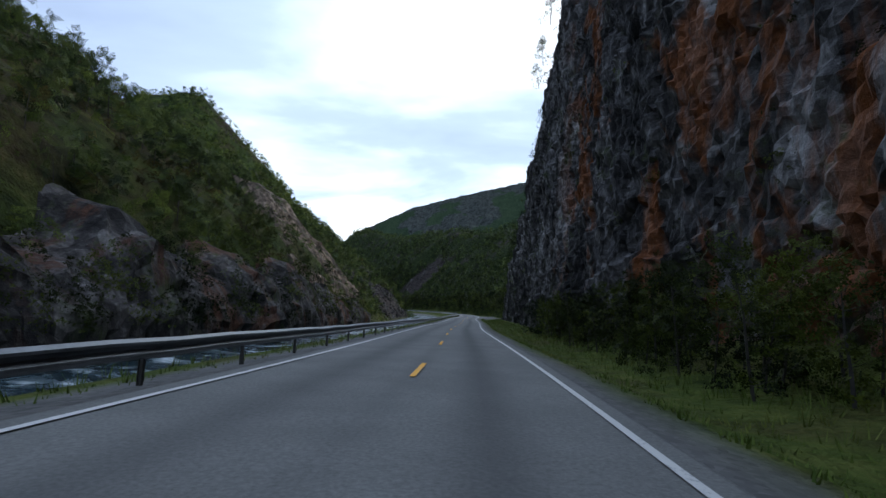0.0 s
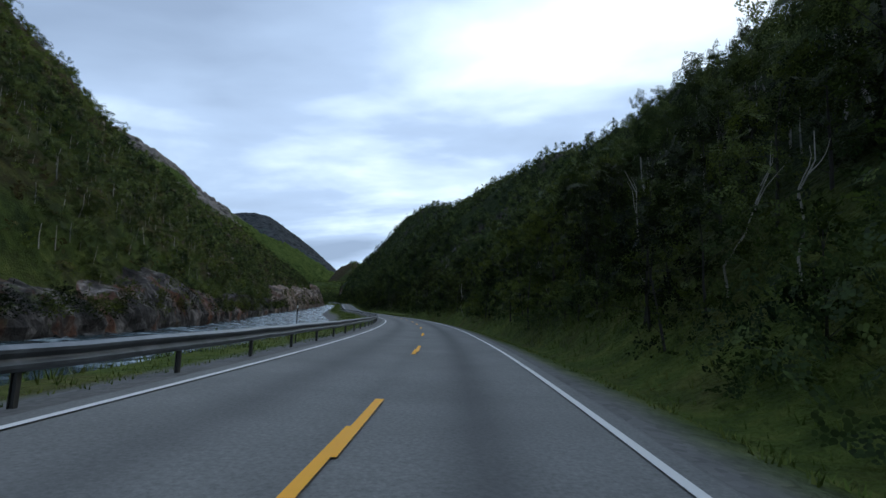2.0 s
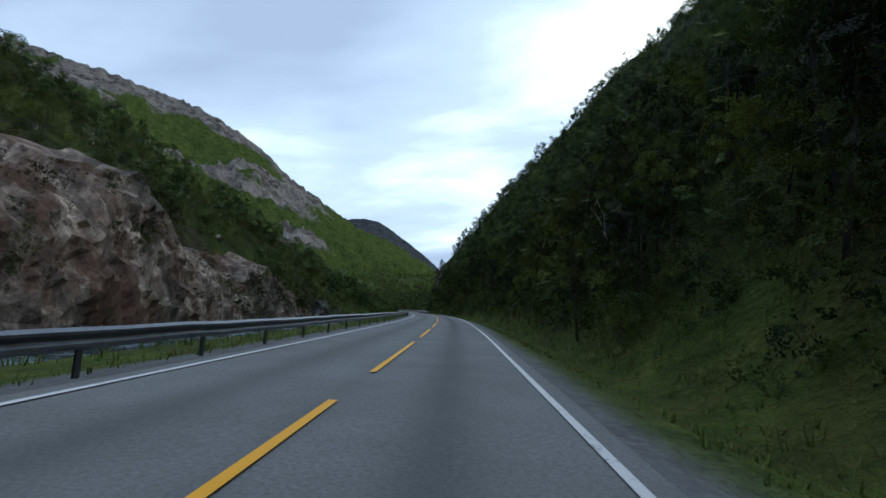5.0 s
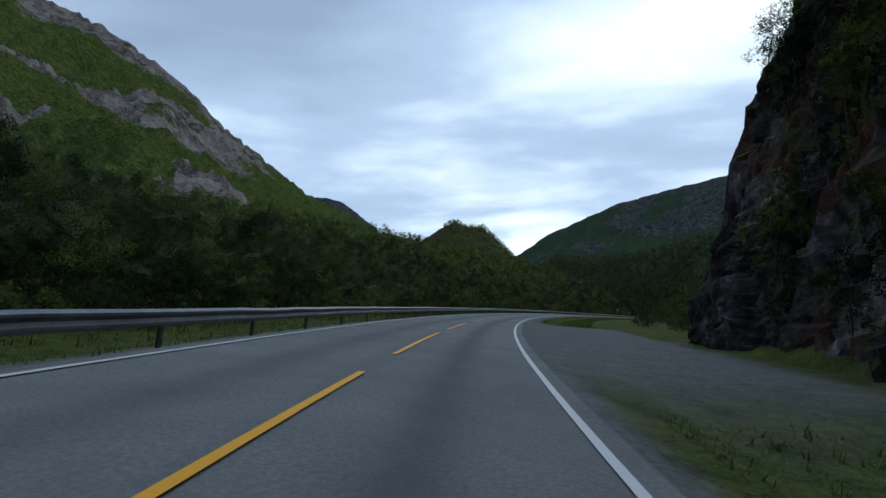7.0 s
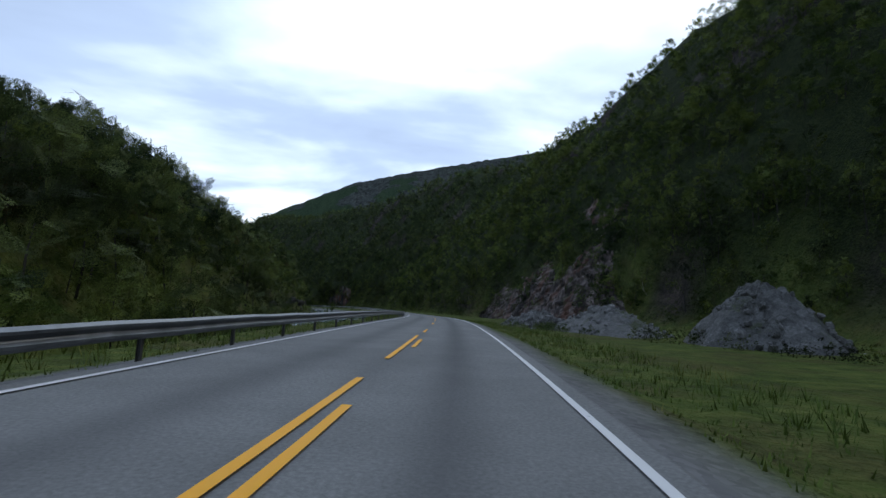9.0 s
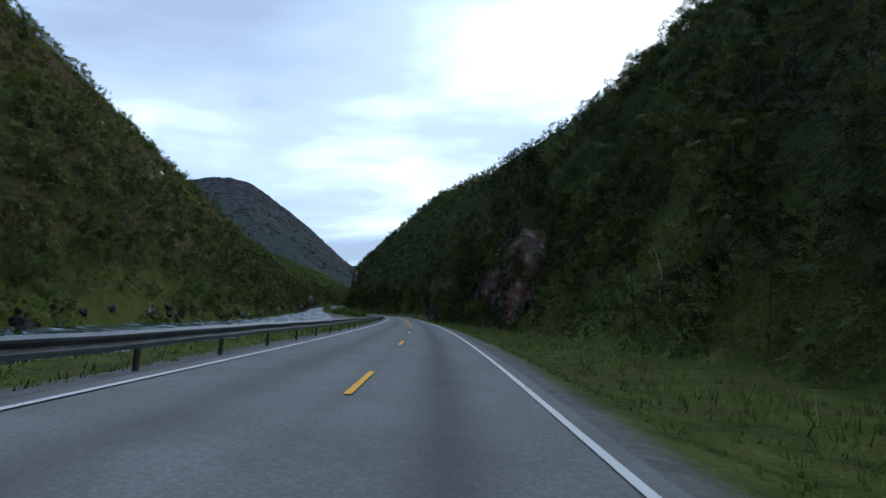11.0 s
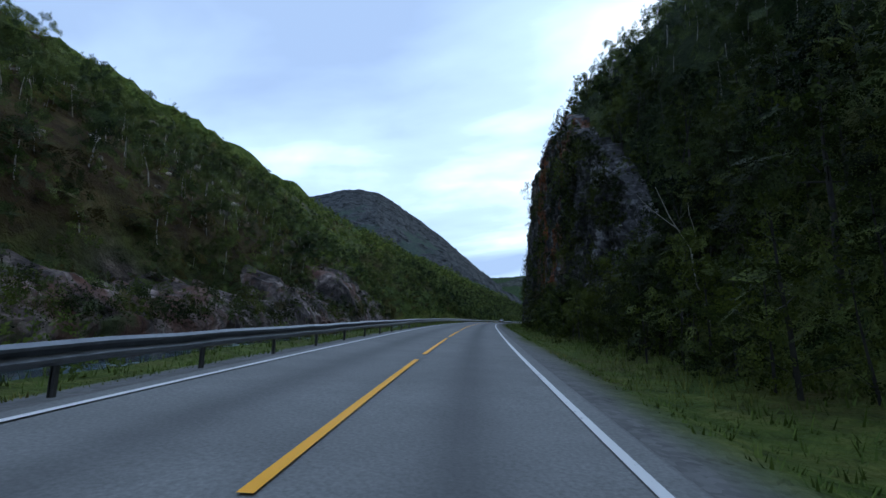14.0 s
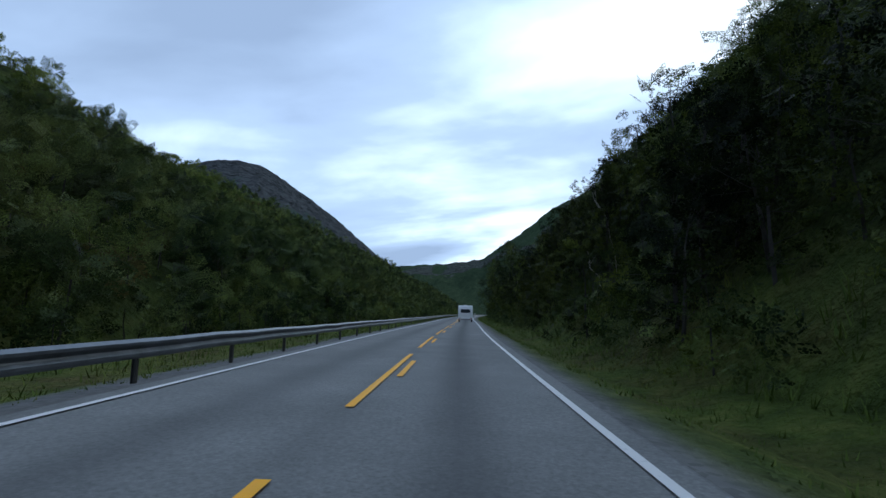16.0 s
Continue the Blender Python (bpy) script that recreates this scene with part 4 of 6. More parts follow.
cliff("tall dark cliff stained rusty orange, shrubs at its foot", 1, [(-38, 12.5), (60, 12.3), (84, 11.6), (110, 11.8), (140, 12), (176, 12)],
      [(-38, 46), (80, 46), (102, 40), (116, 30), (132, 21.5), (160, 16), (170, 9), (176, 2)], 0.05, ROCK_RUST, rusty=((-60, 66),))
cliff("dark overhanging crag at the bend with loose brown blocks below", 1, [(934, 9.8), (960, 10.2), (975, 11), (1000, 13), (1034, 15.2)],
      [(934, 5), (945, 17), (960, 23), (990, 25), (1022, 21), (1030, 17), (1034, 4)], 0.12, ROCK_DARK)
cliff("fluted dark rock face with grass below", 1, [(1586, 12), (1600, 11.4), (1626, 12.2)], [(1586, 3), (1592, 13), (1610, 15), (1620, 12), (1626, 3)], 0.12, ROCK_DARK)
cliff("low broken dark rock wall beside the verge", 1, [(1656, 12), (1684, 11.2), (1708, 13)], [(1656, 2), (1664, 6), (1684, 7), (1700, 8), (1708, 2)], 0.2, ROCK_DARK, 0.26, 2.0, 0.9, rusty=((-900, -800),))
cliff("towering dark cliff streaked orange and moss green", 1, [(1985, 14), (2010, 12.5), (2040, 12), (2060, 11), (2090, 9.8), (2130, 9.2), (2168, 9.5)],
      [(1985, 8), (2000, 20), (2030, 36), (2076, 38), (2092, 31), (2106, 23), (2120, 15), (2148, 12), (2160, 9), (2168, 2)], 0.04, ROCK_RUST, rusty=((2016, 2066),))
cliff("dark rock outcrops above the meadow", 1, [(1236, 45), (1262, 43.5), (1296, 42)], [(1236, 10), (1248, 38), (1270, 46), (1286, 34), (1296, 8)], 0.36, ROCK_DARK, 0.9, 5, 2, rusty=((-900, -800),))
cliff("grey and red rock face above the river bend", 1, [(1338, 29), (1369, 24.5), (1404, 19.5)], [(1338, 0), (1348, 6), (1358, 26), (1378, 30), (1396, 14), (1404, 0)], 0.58, ROCK_RED, 0.7, 3.4, 1.3, rusty=((1350, 1396),))
cliff("broken dark rock bank across the river", -1, [(-38, 21), (60, 22.5), (118, 24.5)], [(-38, 8), (30, 8.5), (80, 6), (118, 2)], 0.45, ROCK_DARK, 0.9, 3.5, 1.3, 6)
cliff("tan and brown rock slabs on the slope over the river", -1, [(84, 25.5), (110, 26.5), (146, 29)], [(84, 3), (98, 21), (124, 23), (136, 12), (146, 3)], 0.75, ROCK_TAN, 0.8, 3.6, 1.4, 5)
cliff("grey boulders and rock slabs along the river", -1, [(318, 35.5), (380, 38), (450, 39.5), (520, 38), (580, 36)], [(318, 2), (350, 4), (450, 4.2), (520, 4.5), (580, 4)], 0.5, ROCK_DARK, 0.9, 3.5, 1.4, 6)
cliff("fresh brown and pink rock cut across the river", -1, [(520, 38), (580, 36), (630, 31.5), (700, 26.5), (760, 25.5), (812, 25)],
      [(520, 2), (560, 6), (630, 8.5), (680, 11.5), (720, 13), (780, 8), (812, 2)], 0.26, ROCK_BROWN, 0.7, 3.0, 1.1, 6)
cliff("rocky bank with brown outcrops across the river", -1, [(1880, 27), (1930, 25), (2000, 23.5), (2050, 25), (2094, 34)],
      [(1880, 1), (1920, 2.6), (1970, 4), (2030, 6.5), (2066, 6), (2094, 2)], 0.6, ROCK_RED, 0.6, 2.2, 0.9, 6)
cliff("low mossy rock outcrop behind the rail", -1, [(1072, 15.5), (1106, 15.5)], [(1072, -0.8), (1080, 0.5), (1096, 0.6), (1106, -0.8)], 0.5, ROCK_RED, 0.35, 1.0, 0.5, 1.2)


# ---- woods ----
def tree_template(seed, height, spread, clumps, leaf, trunk_sides=4, blobs=7, low=0.12, limbs=True):
    """Trunk and leaf quads of a small mountain birch: places, quads, and which are bark."""
    r = np.random.default_rng(seed)
    verts, faces, bark = [], [], []

    def limb(p0, p1, r0, r1):
        axis = p1 - p0
        axis = axis / (np.linalg.norm(axis) + 1e-9)
        side = np.cross(axis, [0.3, 0.9, 0.2])
        side /= np.linalg.norm(side)
        other = np.cross(axis, side)
        b = len(verts)
        for p, rad in ((p0, r0), (p1, r1)):
            for k in range(trunk_sides):
                a = 2 * math.pi * k / trunk_sides
                verts.append(p + rad * (side * math.cos(a) + other * math.sin(a)))
        for k in range(trunk_sides):
            faces.append((b + k, b + (k + 1) % trunk_sides, b + trunk_sides + (k + 1) % trunk_sides, b + trunk_sides + k))
            bark.append(True)

    bend = r.normal(0, 0.09, 2)
    p = np.array([0, 0, -0.3])
    knots = [p]
    for k in range(1, 4):
        knots.append(np.array([bend[0] * k * height * 0.25 + r.normal(0, 0.05), bend[1] * k * height * 0.25 + r.normal(0, 0.05), height * 0.27 * k]))
    r0 = 0.013 * height
    for k in range(3 if limbs else 0 if limbs is None else 2):
        limb(knots[k], knots[k + 1], r0 * (1 - 0.28 * k), r0 * (0.72 - 0.28 * k) + 0.01)
    centres = []
    for k in range(blobs):
        h = height * (low + (1 - low) * (k + 0.6) / blobs)
        a = r.uniform(0, 2 * math.pi)
        frac = h / height
        d = spread * (0.55 * math.sin(math.pi * min(1, 0.25 + 0.75 * frac)) + 0.12) * r.uniform(0.35, 1.1)
        c = np.array([d * math.cos(a) + bend[0] * h, d * math.sin(a) + bend[1] * h, h])
        centres.append((c, spread * r.uniform(0.32, 0.52) * (1.1 - 0.5 * frac)))
        j = min(2, int(frac * 3))
        if limbs:
            limb(knots[j] * 0.5 + knots[j + 1] * 0.5, c, r0 * 0.22, r0 * 0.07)
    for k in range(clumps):
        c, rad = centres[r.integers(len(centres))]
        d = r.normal(0, 1, 3)
        d = d / np.linalg.norm(d) * r.uniform(0.45, 1.05) ** 0.6 * rad
        d[2] *= 0.8
        q = c + d
        n = d / (np.linalg.norm(d) + 1e-6) + r.normal(0, 0.55, 3)
        n /= np.linalg.norm(n)
        t = np.cross(n, r.normal(0, 1, 3))
        t /= np.linalg.norm(t) + 1e-9
        w = np.cross(n, t)
        sz = leaf * r.uniform(0.55, 1.25)
        b = len(verts)
        verts += [q - t * sz, q - w * sz * 0.62 + n * sz * 0.12, q + t * sz * 0.9, q + w * sz * 0.62 - n * sz * 0.1]
        faces.append((b, b + 1, b + 2, b + 3))
        bark.append(False)
    return np.array(verts), np.array(faces), np.array(bark)


FAR_TREES = [tree_template(100 + k, 5.0, 2.8, 17, 1.08, 3, 5, 0.05, None) for k in range(8)]
MID_TREES = [tree_template(200 + k, 5.2, 2.8, 28, 0.84, 3, 7, 0.05, False) for k in range(8)]
NEAR_TREES = [tree_template(300 + k, 5.8, 2.8, 125, 0.41, 3, 10, 0.03) for k in range(6)]
SCRUB = [tree_template(430 + k, 1.7, 2.6, 7, 0.92, 3, 4, 0.0, None) for k in range(6)]
SHRUBS = [tree_template(400 + k, 1.8, 2.0, 44, 0.27, 3, 7, 0.0, None) for k in range(6)]


def forest(name, label, templates, spots, scales, leaf_material, seed, bark_material=None):
    """One mesh of many trees: spots are true-metre places of their feet."""
    r = np.random.default_rng(seed)
    pick = r.integers(0, len(templates), len(spots))
    allv, allf, allm, base = [], [], [], 0
    for k, (v, f, bark) in enumerate(templates):
        idx = np.where(pick == k)[0]
        if not len(idx):
            continue
        a = r.uniform(0, 2 * math.pi, len(idx))
        ca, sa = np.cos(a), np.sin(a)
        sc = scales[idx]
        wide = sc * r.uniform(0.85, 1.3, len(idx))
        x = (v[None, :, 0] * ca[:, None] - v[None, :, 1] * sa[:, None]) * wide[:, None] + spots[idx, 0, None]
        y = (v[None, :, 0] * sa[:, None] + v[None, :, 1] * ca[:, None]) * wide[:, None] + spots[idx, 1, None]
        z = v[None, :, 2] * sc[:, None] + spots[idx, 2, None]
        allv.append(np.stack([x, y, z], -1).reshape(-1, 3))
        allf.append((f[None] + (np.arange(len(idx)) * len(v))[:, None, None]).reshape(-1, 4) + base)
        allm.append(np.tile(np.where(bark, 0, 1), len(idx)))
        base += len(idx) * len(v)
    if not allv:
        return None
    me = mesh_of(name, np.concatenate(allv), np.concatenate(allf), [bark_material or BARK, leaf_material], False)
    me.polygons.foreach_set("material_index", np.concatenate(allm).astype(np.int32))
    return tagged(new(name, me), label, "woodland", kind="stuff")


# faces kept clear of trees: side, from, to, near and far distance from the road's middle
BARE = [(1, -38, 172, 9.5, 16.5), (1, 936, 1034, 8, 18.5), (1, 1590, 1624, 9.5, 15.5), (1, 1662, 1706, 9, 15.5), (1, 1988, 2166, 8, 14.5), (1, 1244, 1288, 44, 55),
        (1, 1348, 1396, 22, 30), (-1, -38, 112, 17, 24), (-1, 330, 600, 33, 39), (-1, 540, 808, 23, 32), (-1, 1890, 2088, 20, 28), (-1, 165, 232, 24, 38), (-1, 84, 148, 27, 44), (1, 464, 504, 30, 62)]


def sow(side, s0, s1, per_area, umin, umax, seed, gaps=0.22):
    """Random spots on a hillside between two distances from its foot."""
    r = np.random.default_rng(seed)
    n = int((s1 - s0) * (umax - umin) * per_area)
    s = r.uniform(s0, s1, n)
    toe = table(s, RIGHT if side > 0 else LEFT, 1)
    u = toe + r.uniform(umin, umax, n)
    h = (ground_right if side > 0 else ground_left)(s, u)
    p = road(s, side * u, h)
    thick = fbm(p[:, 0] / 22, p[:, 1] / 22, 61 + side)
    ok = r.uniform(0, 1, n) < np.clip((thick - gaps) * 3.0, 0.1, 1)
    ok &= (u > (7.6 if side > 0 else 6.0)) & ((side < 0) | (layby(s, u) < 0.1))
    for sd, a, b, near, deep in BARE:
        if sd == side:
            ok &= ~((s > a) & (s < b) & (u > near) & (u < deep))
    return p[ok], s[ok], u[ok]


def build_woods():
    layers = (
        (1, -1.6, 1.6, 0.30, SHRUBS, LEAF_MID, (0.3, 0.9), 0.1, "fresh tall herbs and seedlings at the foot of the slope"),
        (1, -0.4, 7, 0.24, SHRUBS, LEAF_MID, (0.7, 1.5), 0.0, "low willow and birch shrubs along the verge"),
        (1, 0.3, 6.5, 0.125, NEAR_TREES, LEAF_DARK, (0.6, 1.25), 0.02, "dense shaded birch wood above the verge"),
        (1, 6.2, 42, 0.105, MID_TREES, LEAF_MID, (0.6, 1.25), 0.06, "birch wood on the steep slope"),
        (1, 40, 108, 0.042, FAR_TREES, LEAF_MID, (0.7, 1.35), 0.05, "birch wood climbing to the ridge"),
        (-1, 0, 40, 0.085, MID_TREES, LEAF_MID, (0.45, 1.1), 0.05, "green birch scrub on the slope over the river"),
        (-1, -3, 7, 0.10, SHRUBS, LEAF_SUN, (0.7, 1.9), 0.0, "willow and birch shrubs above the river bank"),
        (-1, 2, 70, 0.085, SCRUB, LEAF_SUN, (0.5, 1.2), 0.05, "low green birch scrub between the trees"),
        (-1, 2, 80, 0.055, SCRUB, LEAF_DRY, (0.5, 1.1), 0.22, "dry brown heather scrub on the slope"),
        (-1, 38, 150, 0.036, FAR_TREES, LEAF_SUN, (0.6, 1.2), 0.02, "birch wood climbing the valley side"))
    for k, s0 in enumerate(range(-38, 2580, 260)):
        s1 = min(s0 + 260, 2590)
        for q, (side, umin, umax, dens, temp, leaf, size, gaps, lab) in enumerate(layers):
            p, s, u = sow(side, s0, s1, dens, umin, umax, 1000 + k * 10 + q, gaps)
            sc = np.random.default_rng(k + q).uniform(*size, len(p))
            # the lit leaf copy puts distance haze into this far slope's colour
            if side > 0 and s0 == 1262 and temp is not SHRUBS:
                leaf = LEAF_SUN
            forest("birch_wood" if temp is not SHRUBS and temp is not SCRUB else "shrubs", lab, temp, p, sc, leaf, 50 + k, PALE_BARK if temp is MID_TREES and k % 3 == 1 else None)
    # thick young wood close behind the rail where the valley floor widens
    for k, (s0, s1) in enumerate(((868, 1100), (1100, 1330), (2142, 2370), (2370, 2590))):
        p, s, u = sow(-1, s0, s1, 0.15, -4.5, 26, 2000 + k, -0.2)
        sc = np.random.default_rng(k).uniform(0.45, 1.15, len(p)) * (0.55 + 0.45 * step(u, 9, 16))
        forest("birch_wood", "thick young birch wood behind the rail", MID_TREES, p, sc, LEAF_MID, 90 + k)
    # scrub that clings to ledges of the rock faces, and bushes at their feet
    r = np.random.default_rng(31)
    spots = []
    for side, s, near, high, lean in FACES:
        for k in range(int(len(s) * (s[1] - s[0]) * (2.4 if side > 0 else 3.6))):
            i = r.integers(len(s))
            h = high[i] * r.uniform(0.05, 1.02) ** 1.3
            if h > 1 or side < 0:
                spots.append(road(s[i], side * (near[i] + lean * h + (0.4 if side > 0 else 0.2)), h - 0.3))
    spots = np.array(spots)
    forest("shrubs", "small green shrubs on ledges of the cliffs", SHRUBS, spots, r.uniform(0.25, 0.9, len(spots)), LEAF_DARK, 7)
    # dark birches that hang on the crag at the bend
    s, h = r.uniform(952, 1026, 230), r.uniform(1, 21, 230)
    spots = road(s, np.interp(s, [960, 975, 1000, 1034], [10.2, 11, 13, 15.2]) + 0.12 * h + 0.5, h)
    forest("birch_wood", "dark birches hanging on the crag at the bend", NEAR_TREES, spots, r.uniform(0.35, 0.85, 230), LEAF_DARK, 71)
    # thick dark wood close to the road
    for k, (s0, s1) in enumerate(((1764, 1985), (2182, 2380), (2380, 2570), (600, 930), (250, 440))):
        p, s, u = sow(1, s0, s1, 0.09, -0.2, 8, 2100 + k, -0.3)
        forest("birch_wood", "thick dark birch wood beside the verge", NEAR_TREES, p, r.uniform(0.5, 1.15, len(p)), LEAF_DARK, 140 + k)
    # birches on the near end of the towering cliff and over the fluted face
    for s0, s1, off, n, label in ((1984, 2018, 0.3, 100, "birches hanging on the end of the cliff"), (2004, 2092, 0.6, 150, "birches hanging on the cliff's edge"), (2102, 2158, 0.6, 80, "birches hanging on the low end of the cliff"),
                                  (1588, 1626, 0.1, 70, "dark birches over the fluted rock"), (1658, 1706, 0.1, 70, "dark birches over the low rock wall")):
        face = [q for q in FACES if q[0] > 0 and q[1][0] < s0 + 2 and q[1][-1] > s1 - 2][0]
        s = r.uniform(s0, s1, n)
        h = np.interp(s, face[1], face[3]) * r.uniform(0.15 if s0 > 1900 else 0.55, 0.96, n)
        spots = road(s, np.interp(s, face[1], face[2]) + face[4] * h - off, h - 0.4)
        forest("birch_wood", label, NEAR_TREES, spots, r.uniform(0.3, 0.75, n), LEAF_DARK, 300 + int(s0))
    # scrub over the broken bank across the river
    for s0, s1, lat0, lat1, n, leaf, label in ((1880, 2094, 22, 33, 520, LEAF_DRY, "rusty brown scrub over the broken bank"), (1880, 2094, 21.5, 34, 420, LEAF_MID, "birch scrub over the broken bank"), (84, 146, 25, 42, 200, LEAF_MID, "birch scrub between the tan slabs")):
        s, lat = r.uniform(s0, s1, n), r.uniform(lat0, lat1, n)
        foot = table(s, LEFT, 1)
        up = np.maximum(ground_left(s, lat), 0.6 + (lat - lat0) * 0.42)
        ok = lat > foot - 3.5
        forest("shrubs", label, SCRUB, road(s[ok], -lat[ok], up[ok] - 0.2), r.uniform(0.4, 1.1, ok.sum()), leaf, 320 + n)
    # birches on ledges of the outcrops above the meadow
    for s0, s1, lat0, lat1, lean, top, n in ((1238, 1294, 45, 42, 0.36, 38, 130), (1340, 1402, 28.5, 19.5, 0.58, 26, 100)):
        s, h = r.uniform(s0, s1, n), r.uniform(1, top, n)
        spots = road(s, np.interp(s, [s0, s1], [lat0, lat1]) + lean * h + r.uniform(-0.6, 1.2, n), h - 0.6)
        forest("birch_wood", "birches growing from ledges of the outcrop", MID_TREES, spots, r.uniform(0.35, 0.85, n), LEAF_DARK if s0 < 1300 else LEAF_MID, int(s0))
    for s0, s1, lat0, lat1, n in ((-30, 66, 8.2, 12.2, 150), (1985, 2012, 9, 12.5, 30), (1944, 2040, 8.6, 10.6, 90), (2150, 2170, 7.6, 9, 16), (1636, 1664, 8.5, 12, 40), (1588, 1626, 9.7, 11.2, 20), (934, 962, 8.7, 10.4, 40), (1240, 1330, 30, 46, 120)):
        s, lat = r.uniform(s0, s1, n), r.uniform(lat0, lat1, n)
        p = road(s, lat, ground_right(s, lat) - 0.1)
        forest("bushes", "dark leafy bushes at the cliff's foot", NEAR_TREES, p, r.uniform(0.4, 0.75, n) * (1.3 if s0 == 1944 else 1), LEAF_DARK, int(s0) + 99)
    # willow thicket along the back of the meadow
    s = r.uniform(1056, 1222, 420)
    lat = 17 + 24 * r.uniform(0, 1, 420) ** 0.8
    forest("bushes", "green willow thicket along the back of the meadow", NEAR_TREES, road(s, lat, ground_right(s, lat) - 0.1), r.uniform(0.28, 0.6, 420), LEAF_MID, 121)
    # scattered bushes between the rail and the river
    for k, (s0, s1, n, lo, hi) in enumerate(((-30, 560, 90, 0.25, 0.6), (560, 860, 60, 0.25, 0.6), (1300, 1560, 60, 0.3, 0.8), (1690, 1712, 16, 0.9, 1.7), (1716, 1790, 60, 0.8, 1.9), (1790, 2060, 90, 0.3, 0.9))):
        s, lat = r.uniform(s0, s1, n), r.uniform(7.6, 11.5, n)
        forest("shrubs", "green bushes between the guard rail and the river", SHRUBS, road(s, -lat, ground_left(s, lat) - 0.1), r.uniform(lo, hi, n), LEAF_SUN, 18 + k)
    # weeds and seedlings on the verge and up the foot of the slope
    weeds = [tree_template(450 + k, 0.55, 0.8, 11, 0.17, 3, 4, 0.0, None) for k in range(5)]
    s = r.uniform(-30, 2570, 1500)
    lat = 5.4 + (table(s, RIGHT, 1) - 2.0) * r.uniform(0, 1, 1500) ** 0.8
    keep = (layby(s, lat) < 0.1) & (lat < 11) & (lat > 7.8) & ((s < 1060) | (s > 1340))
    s, lat = s[keep], lat[keep]
    forest("weeds", "tall weeds and seedlings on the verge", weeds, road(s, lat, ground_right(s, lat) - 0.05), r.uniform(0.25, 0.9, len(s)), LEAF_SUN, 60)
    s, lat = r.uniform(234, 306, 80), r.uniform(8.4, 13, 80)
    forest("shrubs", "fresh green willow bushes at the edge of the gravel", SHRUBS, road(s, lat, ground_right(s, lat) - 0.1), r.uniform(0.4, 1.5, 80), LEAF_SUN, 62)
    # low willow round the spoil heaps
    for lat0, lat1, n, leaf, seed in ((12, 26, 150, LEAF_DARK, 17), (9.5, 14.5, 90, LEAF_MID, 19)):
        lat = r.uniform(lat0, lat1, n)
        s = 1276 + (25 - lat) * 3.6 + r.uniform(-9, 9, n)
        forest("shrubs", "low willow shrubs round the stone heaps", SHRUBS, road(s, lat, ground_right(s, lat) - 0.1), r.uniform(0.2, 0.55, n), leaf, seed)


build_woods()


# ---- grass along the verges ----
def build_grass():
    r = np.random.default_rng(77)
    for side, lo, hi, n in ((1, 4.7, 10.5, 105000), (-1, 5.0, 10.4, 60000)):
        s = r.uniform(-36, 2585, n)
        u = lo + (hi - lo) * r.uniform(0, 1, n) ** 1.3
        h = (ground_right if side > 0 else ground_left)(s, u)
        ok = (side < 0) | (layby(s, u) < 0.3)
        p = road(s, side * u, h)[ok]
        m = len(p)
        verts, faces = [], []
        tall = r.uniform(0.06, 0.24, m) * (0.4 + 1.6 * fbm(p[:, 0] / 3, p[:, 1] / 3, 5)) * (0.6 + 1.1 * step(u[ok], 5.6, 8.2))
        for k in range(3):
            a = r.uniform(0, 2 * math.pi, m)
            w = r.uniform(0.012, 0.028, m)
            d = np.stack([np.cos(a), np.sin(a), 0 * a], -1)
            e = np.stack([-np.sin(a), np.cos(a), 0 * a], -1)
            root = p + d * r.uniform(0, 0.16, m)[:, None] - [0, 0, 0.03]
            tip = root + d * (tall * r.uniform(0.2, 0.8, m))[:, None] + np.stack([0 * a, 0 * a, tall], -1)
            verts.append(np.stack([root - e * w[:, None], root + e * w[:, None], tip], 1))
        v = np.concatenate(verts).reshape(-1, 3)
        f = np.arange(len(v)).reshape(-1, 3)
        me = mesh_of("grass", v, f, GRASS, False)
        tagged(new("grass", me), "rough green and straw grass on the verge", "grass", kind="stuff")


def make_grass():
    g = Mat("verge_grass", 0.8, spec=0.15)
    lush = g.ramp(g.island(), [(0.0, (0.062, 0.098, 0.018)), (1.0, (0.130, 0.176, 0.033))])
    straw = g.ramp(g.island(), [(0.0, (0.105, 0.110, 0.024)), (0.6, (0.180, 0.175, 0.038)), (1.0, (0.27, 0.23, 0.085))])
    g.colour(g.mix(g.grey(g.mix(0.4, g.noise(6, 3), g.noise(1.4, 3)), 0.49, 0.66), lush, straw))
    return g.m


GRASS = make_grass()
build_grass()


# ---- single trees ----
def split_tree(seed, height, spread, clumps, leaf, leaf_material, blobs=11, low=0.15, bark=None):
    """Trunk and crown meshes of a tree that stands near the road."""
    v, f, b = tree_template(seed, height, spread, clumps, leaf, 6, blobs, low)
    out = []
    for name, keep, mat in (("trunk", b, bark or BARK), ("crown", ~b, leaf_material)):
        ff = f[keep]
        used, inv = np.unique(ff.ravel(), return_inverse=True)
        out.append(mesh_of(name, v[used], inv.reshape(-1, 4), mat, name == "trunk"))
    return out


def stand_tree(name, meshes, s, lat, size, turn, label, category="tree", group="roadside birches"):
    side = 1 if lat > 0 else -1
    h = float((ground_right if side > 0 else ground_left)(np.array([s]), np.array([abs(lat)]))[0])
    ob = new(name)
    ob.matrix_basis = place(s, lat, h - 0.1, turn) @ Matrix.Scale(size, 4)
    for part_name, me in zip(("trunk", "crown"), meshes):
        part(part_name, me, ob)
    return tagged(ob, label, category, group)


